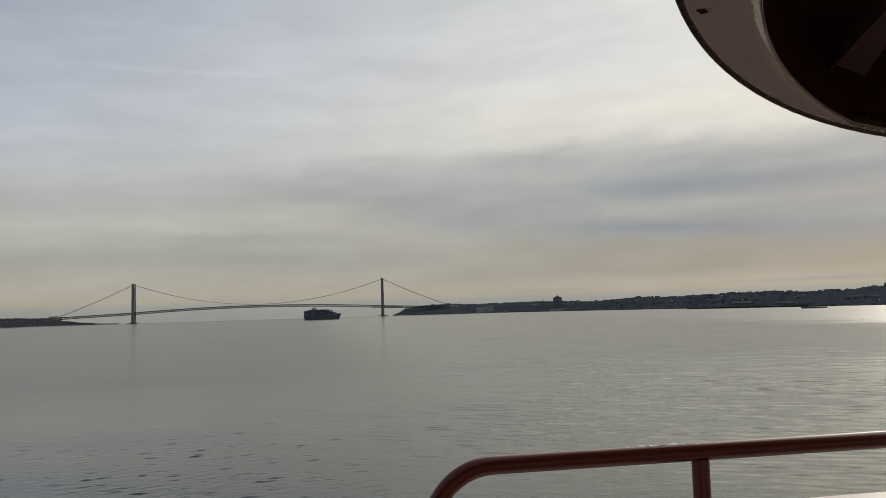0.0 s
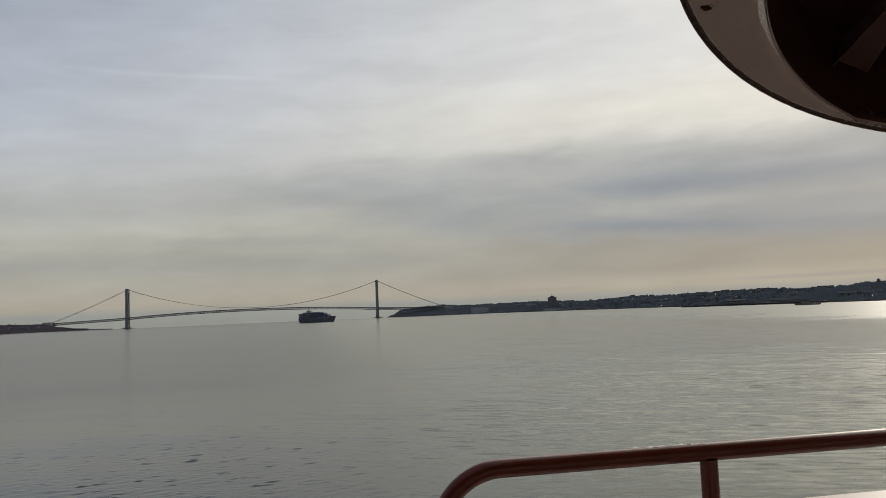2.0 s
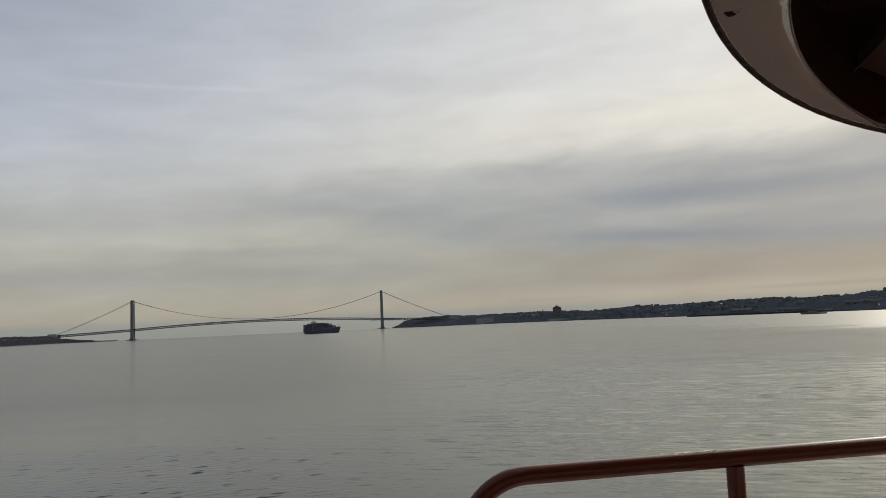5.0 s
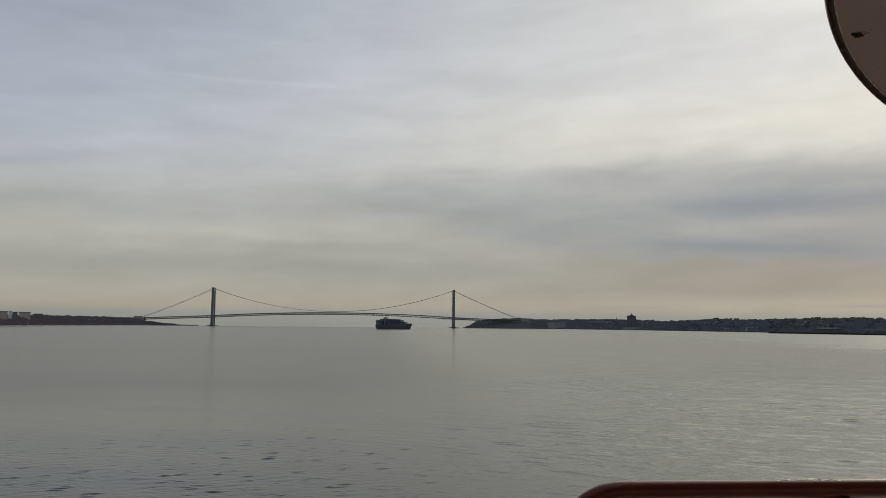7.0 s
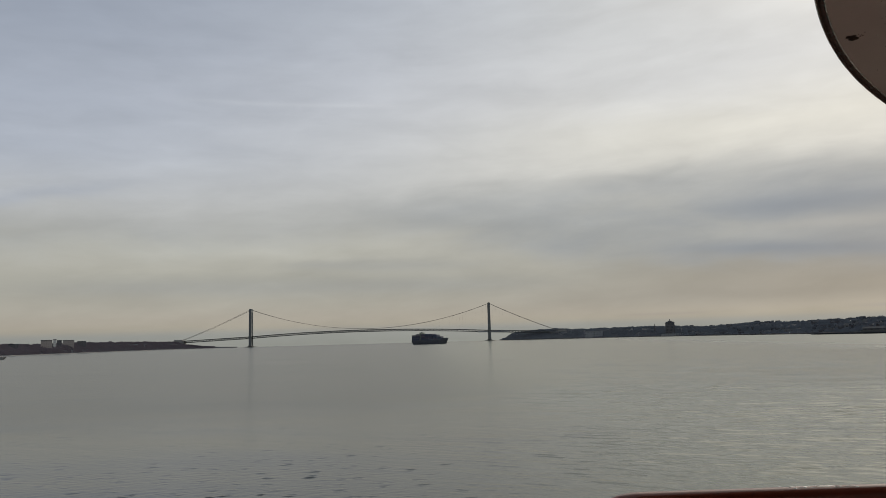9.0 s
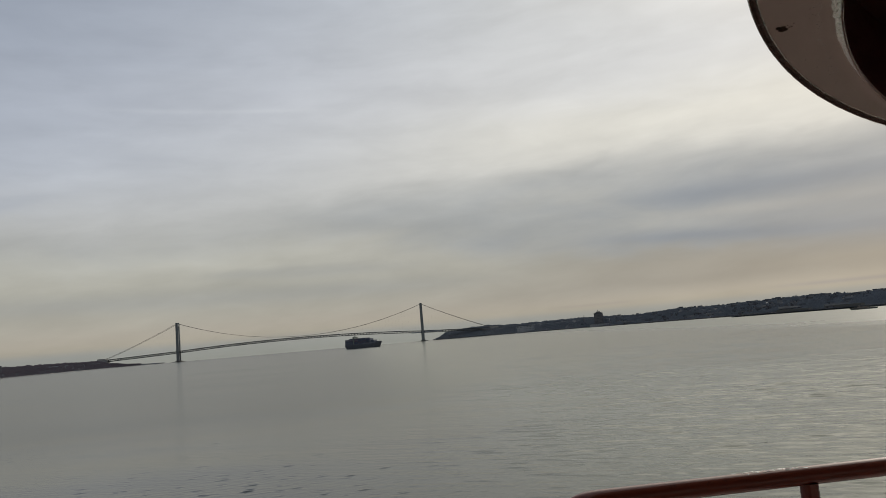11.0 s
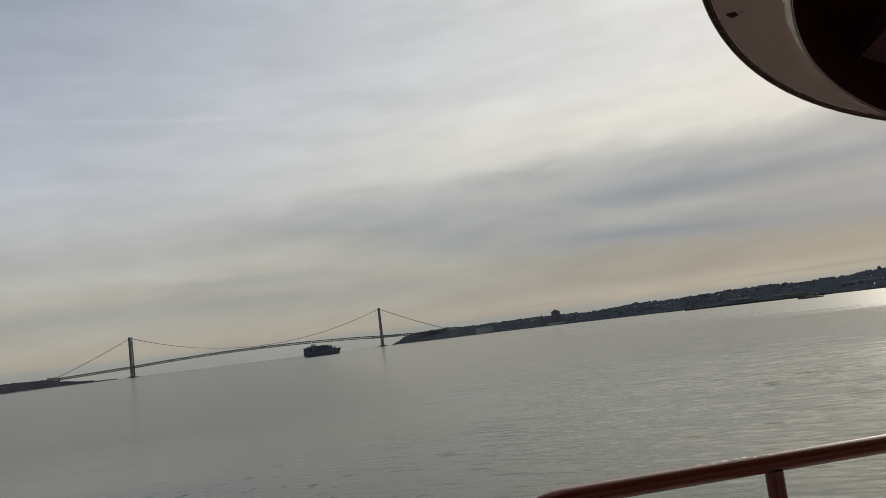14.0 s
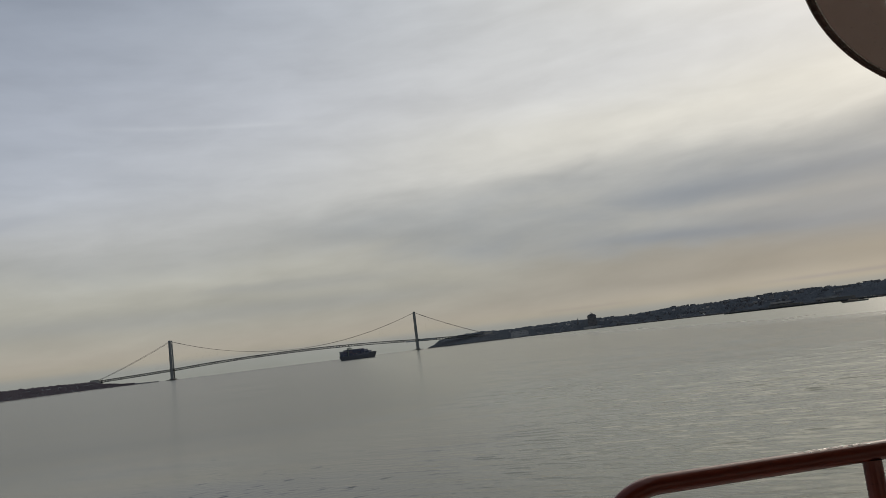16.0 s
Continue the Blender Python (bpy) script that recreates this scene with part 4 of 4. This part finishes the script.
def build_landmarks():
    # the domed block over the far shore
    d = 3370
    b = block("hospital_building", "tall dark brick institutional block with a stepped cap", "building", 30.18, d, 37, 34, 2, el_z(0.77, d), BRICK, 9, 7, glass=0.36)
    z = el_z(0.77, d)
    part("cap", boxes(((30, 26, 4), (0, 0, z + 2.5)), ((16, 14, 5), (0, 0, z + 6)), ((3, 3, 7), (0, 0, z + 11))), BRICK, b)
    # church spire beside it
    d = 3560
    s = thing("church", "slim dark church spire over the trees", "church", Matrix.Translation(polar(29.14, d, -4)))
    bm = boxes(((6, 6, 42), (0, 0, 21)))
    bmesh.ops.create_cone(bm, cap_ends=True, segments=8, radius1=3.6, radius2=0.2, depth=20, matrix=Matrix.Translation((0, 0, 52)))
    part("steeple", bm, BRICK, s)
    part("nave", boxes(((14, 30, 16), (0, 18, 14))), BRICK, s)
    # apartment slabs on the left shore
    for az, w, top, wall in ((-13.2, 31, 0.67, PALE), (-12.72, 9, 0.70, SHIP_WHITE), (-12.45, 14, 0.64, BRICK), (-11.9, 34, 0.635, PALE), (-11.1, 28, 0.55, BRICK), (-15.1, 26, 0.45, BRICK), (-17.6, 26, 0.45, PALE)):
        d = lerp(LEFT_WATER, az) + 190
        label = "pale high apartment slab over the trees" if wall is not BRICK else "brown brick apartment slab over the trees"
        block("apartment_block", label, "building", az, d, w, 18, 4, el_z(top, d), wall, 7, max(2, w // 6), group="apartment slabs", glass=0.2)
    d = lerp(LEFT_WATER, -16.56) + 240
    s = thing("church", "small dark church spire over the trees", "church", Matrix.Translation(polar(-16.56, d, -4)))
    bm = boxes(((5, 5, 30), (0, 0, 15)))
    bmesh.ops.create_cone(bm, cap_ends=True, segments=8, radius1=3.2, radius2=0.2, depth=el_z(0.66, d) - 26, matrix=Matrix.Translation((0, 0, 30 + (el_z(0.66, d) - 26) / 2)))
    part("steeple", bm, BRICK, s)
    part("nave", boxes(((12, 24, 14), (0, 14, 12))), BRICK, s)
    # a long pale fort over the narrows, and a pale terrace at the foot of the hospital
    d = 3916
    f = block("fort_building", "long pale stone fort building on the slope", "building", 24.85, d, 88, 16, 2, el_z(0.33, d), FORT, 3, 12, glass=0.3)
    part("wing", boxes(((26, 10, 18), (-18, -10, 11))), FORT, f)
    d = 3260
    block("terminal_building", "low pale waterfront terminal with a flat roof", "building", 30.4, d, 100, 14, 2, el_z(0.02, d), FORT, 2, 12, glass=0.3)
    # buildings on the right
    d = 2200
    block("office_building", "broad dark flat-roofed block on the ridge", "building", 48.3, d, 22, 20, 8, el_z(0.70, d), BRICK, 5, 6)
    block("office_building", "broad dark flat-roofed block on the ridge", "building", 50.9, d, 24, 20, 8, el_z(0.78, d), BRICK, 6, 6)
    d = 2100
    b = block("courthouse", "dark stone building with a domed tower", "building", 51.62, d, 26, 22, 8, el_z(0.80, d), BRICK, 5, 6)
    bm = boxes(((8, 8, 6), (0, 0, el_z(0.80, d) + 3)))
    bmesh.ops.create_icosphere(bm, subdivisions=2, radius=3.4, matrix=Matrix.Translation((0, 0, el_z(0.80, d) + 5.6)))
    part("dome", bm, BRICK, b)
    t = thing("clock_tower", "slim dark tower over the roofs", "tower", Matrix.Translation(polar(47.76, d)))
    part("shaft", boxes(((4.5, 4.5, 34), (0, 0, 17)), ((6, 6, 3), (0, 0, 35.5))), BRICK, t)
    rng = random.Random(11)
    # houses down the slopes
    for _ in range(120):
        az = rng.gauss(41, 4.5) if rng.random() < 0.6 else rng.uniform(31.5, 56)
        k = rng.uniform(0.08, 1.0)
        p = right_spot(az, k)
        w, dp, h = rng.uniform(7, 16), rng.uniform(8, 12), rng.uniform(4, 7.5)
        house = thing("house", "small pale house on the wooded slope", "house", Matrix.Translation(p) @ Matrix.Rotation(rng.uniform(-0.5, 0.5) - radians(az), 4, "Z"), "houses on the slope")
        part("wall", boxes(((w, dp, h + 3), (0, 0, h / 2 - 1.5))), WALLS, house)
        bm = bmesh.new()
        v = [bm.verts.new(c) for c in ((-w / 2 - .5, -dp / 2 - .5, h), (w / 2 + .5, -dp / 2 - .5, h), (w / 2 + .5, dp / 2 + .5, h), (-w / 2 - .5, dp / 2 + .5, h), (-w / 2, 0, h + 3.5), (w / 2, 0, h + 3.5))]
        for f in ((0, 1, 5, 4), (2, 3, 4, 5), (0, 4, 3), (1, 2, 5), (3, 2, 1, 0)):
            bm.faces.new([v[q] for q in f])
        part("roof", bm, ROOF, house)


build_landmarks()


def build_waterfront():
    """Low sheds with pale roofs, a quay wall, a white tank and a few glowing stand-ins for sun glints along the far
    waterfront.
    """
    for az, k, w, dp, h in ((50.6, 0.3, 80, 20, 4), (43.4, 0.16, 80, 26, 4), (46.0, 0.12, 60, 20, 4), (41.6, 0.34, 30, 22, 5), (38.0, 0.2, 34, 20, 4), (32.4, 0.12, 60, 20, 3.5), (22.0, 0.4, 50, 20, 8)):
        p = right_spot(az, k)
        shed = thing("warehouse", "long low waterfront shed with a dull metal roof", "warehouse", Matrix.Translation(p) @ Matrix.Rotation(-radians(az), 4, "Z"), "waterfront sheds")
        part("wall", boxes(((w, dp, h + 3), (0, 0, h / 2 - 1.5))), WALLS, shed)
        bm = bmesh.new()
        v = [bm.verts.new(c) for c in ((-w / 2 - .5, -dp / 2 - .5, h), (w / 2 + .5, -dp / 2 - .5, h), (w / 2 + .5, dp / 2 + .5, h), (-w / 2 - .5, dp / 2 + .5, h), (-w / 2, 0, h + 4), (w / 2, 0, h + 4))]
        for f in ((0, 1, 5, 4), (2, 3, 4, 5), (0, 4, 3), (1, 2, 5), (3, 2, 1, 0)):
            bm.faces.new([v[q] for q in f])
        part("roof", bm, PALE_ROOF, shed)
        for q in range(int(w / 12)):
            part("door", boxes(((4, 0.4, h * 0.6), (-w / 2 + 6 + 12 * q, -dp / 2 - 0.1, h * 0.3))), GLASS, shed)
    p = right_spot(42.9, 0.3)
    tank = thing("storage_tank", "small white round storage tank on the slope", "tank", Matrix.Translation(p))
    part("shell", tube([(0, 0, -1), (0, 0, 7.0)], 3.4, 16), SHIP_WHITE, tank)
    part("roof", tube([(0, 0, 7.0), (0, 0, 8.2)], [3.4, 0.4], 16), SHIP_WHITE, tank)
    for az, up, k in ((43.2, 0.06, 0.3), (44.2, 0.42, 0.62), (44.45, 0.35, 0.6), (41.6, 0.42, 0.6), (38.9, 0.36, 0.6), (49.8, 0.08, 0.25), (51.2, -0.05, 0.12), (37.9, -0.12, 0.03)):
        p = right_spot(az, k)
        h = max(3.0, el_z(up, p.xy.length) - p.z)
        lamp = thing("sun_glint", "glowing globe on a pole standing in for a sun glint on the far shore", "lamp", Matrix.Translation(p), "shore lamps")
        part("pole", tube([(0, 0, -1), (0, 0, h)], 0.15, 6), SHIP_HULL, lamp)
        bm = bmesh.new()
        bmesh.ops.create_icosphere(bm, subdivisions=1, radius=0.75, matrix=Matrix.Translation((0, 0, h + 0.4)))
        part("globe", bm, GLINT, lamp, "glowing white globe")


build_waterfront()


# ---- ships and piers ----
def hull_mesh(length, beam, height, bow=0.22, sheer=0.18):
    """A ship's hull with a raked bow towards +x, afloat at z 0."""
    bm = bmesh.new()
    L, B = length / 2, beam / 2
    rows = []
    for z, k, rake in ((-1.5, 0.92, 0.85), (height * 0.35, 0.98, 0.91), (height, 1.0, 1.0)):
        stern = 0.87 if z < 0 else 0.95 if z < height else 1.0
        o = [(-L * stern, -B * k * 0.9), (-L * stern * 0.92, -B * k), (L * (1 - 2 * bow), -B * k), (L * (1 - bow) * rake, -B * k * 0.72), (L * rake, -0.4),
             (L * rake, 0.4), (L * (1 - bow) * rake, B * k * 0.72), (L * (1 - 2 * bow), B * k), (-L * stern * 0.92, B * k), (-L * stern, B * k * 0.9)]
        rows.append([bm.verts.new((x, y, z + (height * sheer if z == height and x > L * 0.7 else 0))) for x, y in o])
    for a, b in zip(rows, rows[1:]):
        for i in range(len(a)):
            bm.faces.new((a[i], a[(i + 1) % len(a)], b[(i + 1) % len(a)], b[i]))
    bm.faces.new(rows[0][::-1])
    bm.faces.new(rows[-1])
    return bm


def build_container_ship():
    at = Matrix.Translation(polar(12.93, 2250)) @ Matrix.Rotation(radians(-40), 4, "Z")
    ship = thing("container_ship", "loaded dark container ship under way below the bridge", "ship", at)
    part("hull", hull_mesh(114, 29, 11.0, 0.2, 0.5), SHIP_HULL, ship)
    rng = random.Random(4)
    shared = finish(boxes(((12.0, 2.42, 2.5), (0, 0, 0))), BOXES)
    for bay in range(7):
        x = -48.5 + bay * 12.5 + (4.6 if bay > 1 else 0.0)
        rows = 11 if bay < 5 else 9 if bay < 6 else 7
        for row in range(rows):
            for tier in range(6 if bay == 0 else 7 if bay < 5 else 6 if bay < 6 else 4):
                if tier >= 6 and rng.random() < 0.14:
                    continue
                ob = new("container", shared)
                ob.parent = ship
                ob.location = (x, (row - (rows - 1) / 2) * 2.5, 12.3 + tier * 2.6)
    house = part("bridge_house", boxes(((3.6, 22, 20), (-27.6, 0, 21)), ((3.8, 27, 2.4), (-27.6, 0, 32)), ((2.6, 8, 2.6), (-27.6, 0, 34.4))), SHIP_GREY, ship, "grey-green bridge house")
    part("bridge_window", boxes(((3.9, 25, 0.9), (-27.6, 0, 32.4))), GLASS, house)
    part("mast", tube([(-27.6, 0, 33), (-27.6, 0, 40)], 0.4, 6), SHIP_GREY, ship)
    part("funnel", boxes(((4, 5, 4), (-33.5, 0, 32.2))), SHIP_HULL, ship)
    part("forecastle", boxes(((9, 10, 2.5), (45.5, 0, 15.6))), SHIP_HULL, ship)
    part("bow_mast", tube([(50, 0, 15), (50, 0, 23)], 0.3, 6), SHIP_GREY, ship)


def build_workboat(az, d, length, heading):
    """A low tug-like workboat: raised bow, deckhouse, wheelhouse and mast."""
    at = Matrix.Translation(polar(az, d)) @ Matrix.Rotation(radians(heading), 4, "Z")
    boat = thing("workboat", "low dark workboat with a pale brown deckhouse", "boat", at)
    part("hull", hull_mesh(length, length * 0.2, 2.0, 0.1, 0.4), PIER, boat)
    part("deckhouse", boxes(((length * 0.34, 5, 1.8), (length * 0.05, 0, 2.9))), DECKHOUSE, boat, "pale brown deckhouse")
    part("wheelhouse", boxes(((length * 0.1, 4, 1.6), (length * 0.16, 0, 4.6))), DECKHOUSE, boat)
    part("window", boxes(((length * 0.102, 4.1, 0.7), (length * 0.16, 0, 4.8))), GLASS, boat)
    part("mast", tube([(length * 0.12, 0, 5), (length * 0.12, 0, 8)], 0.2, 6), SHIP_HULL, boat)


def build_barge(az, d, length, heading):
    """A long low barge with a dark cargo box and a white wheelhouse at its stern."""
    at = Matrix.Translation(polar(az, d)) @ Matrix.Rotation(radians(heading), 4, "Z")
    boat = thing("barge", "long low pale grey barge at anchor near the shore", "boat", at)
    part("hull", hull_mesh(length, 12, 3.2, 0.08, 0.15), BARGE_GREY, boat)
    part("boot_stripe", boxes(((length * 0.86, 11.6, 1.0), (-length * 0.02, 0, 0.3))), SHIP_HULL, boat, "dark waterline stripe")
    part("cargo", boxes(((length * 0.30, 9, 3.0), (-length * 0.22, 0, 4.3))), SHIP_HULL, boat, "dark covered cargo")
    part("wheelhouse", boxes(((length * 0.07, 6, 4.6), (-length * 0.42, 0, 5.3)), ((length * 0.05, 4, 1.6), (-length * 0.42, 0, 8.3))), SHIP_WHITE, boat, "white wheelhouse")


build_container_ship()
build_workboat(47.35, 1270, 37, 133)
build_barge(-16.85, 1290, 64, 12)


def build_buoys():
    for az, d in ((1.1, 3900), (1.75, 3700)):
        b = thing("channel_buoy", "small dark channel buoy afloat", "buoy", Matrix.Translation(polar(az, d)), "channel buoys")
        part("float", tube([(0, 0, -1), (0, 0, 1.2)], 2.2, 10), SHIP_HULL, b)
        part("cage", tube([(0, 0, 1.2), (0, 0, 6)], [1.4, 0.5], 6), SHIP_HULL, b)


build_buoys()


def build_pier():
    a, b = polar(39.5, 1950), polar(48.6, 1640)
    mid, ang = (a + b) / 2, math.atan2(b.y - a.y, b.x - a.x)
    length = (b - a).length
    pier = thing("pier", "long dark timber pier on piles", "pier", Matrix.Translation(mid) @ Matrix.Rotation(ang, 4, "Z"))
    part("deck", boxes(((length, 14, 1.2), (0, 0, 3.4))), SHIP_HULL, pier)
    part("shed", boxes(((length * 0.22, 9, 4), (-length * 0.05, 0, 5.9))), PIER, pier)
    part("shed", boxes(((length * 0.16, 9, 5), (length * 0.3, 0, 6.4))), PIER, pier)
    part("bow_dolphin", boxes(((9, 12, 6.5), (-length / 2 - 3, 0, 2.2))), SHIP_HULL, pier)
    pile = finish(boxes(((0.8, 13, 5.5), (0, 0, 0.2))), SHIP_HULL)
    for i in range(48):
        ob = new("pile", pile)
        ob.parent = pier
        ob.location = (-length / 2 + (i + 0.5) * length / 48, 0, 0.2)


build_pier()
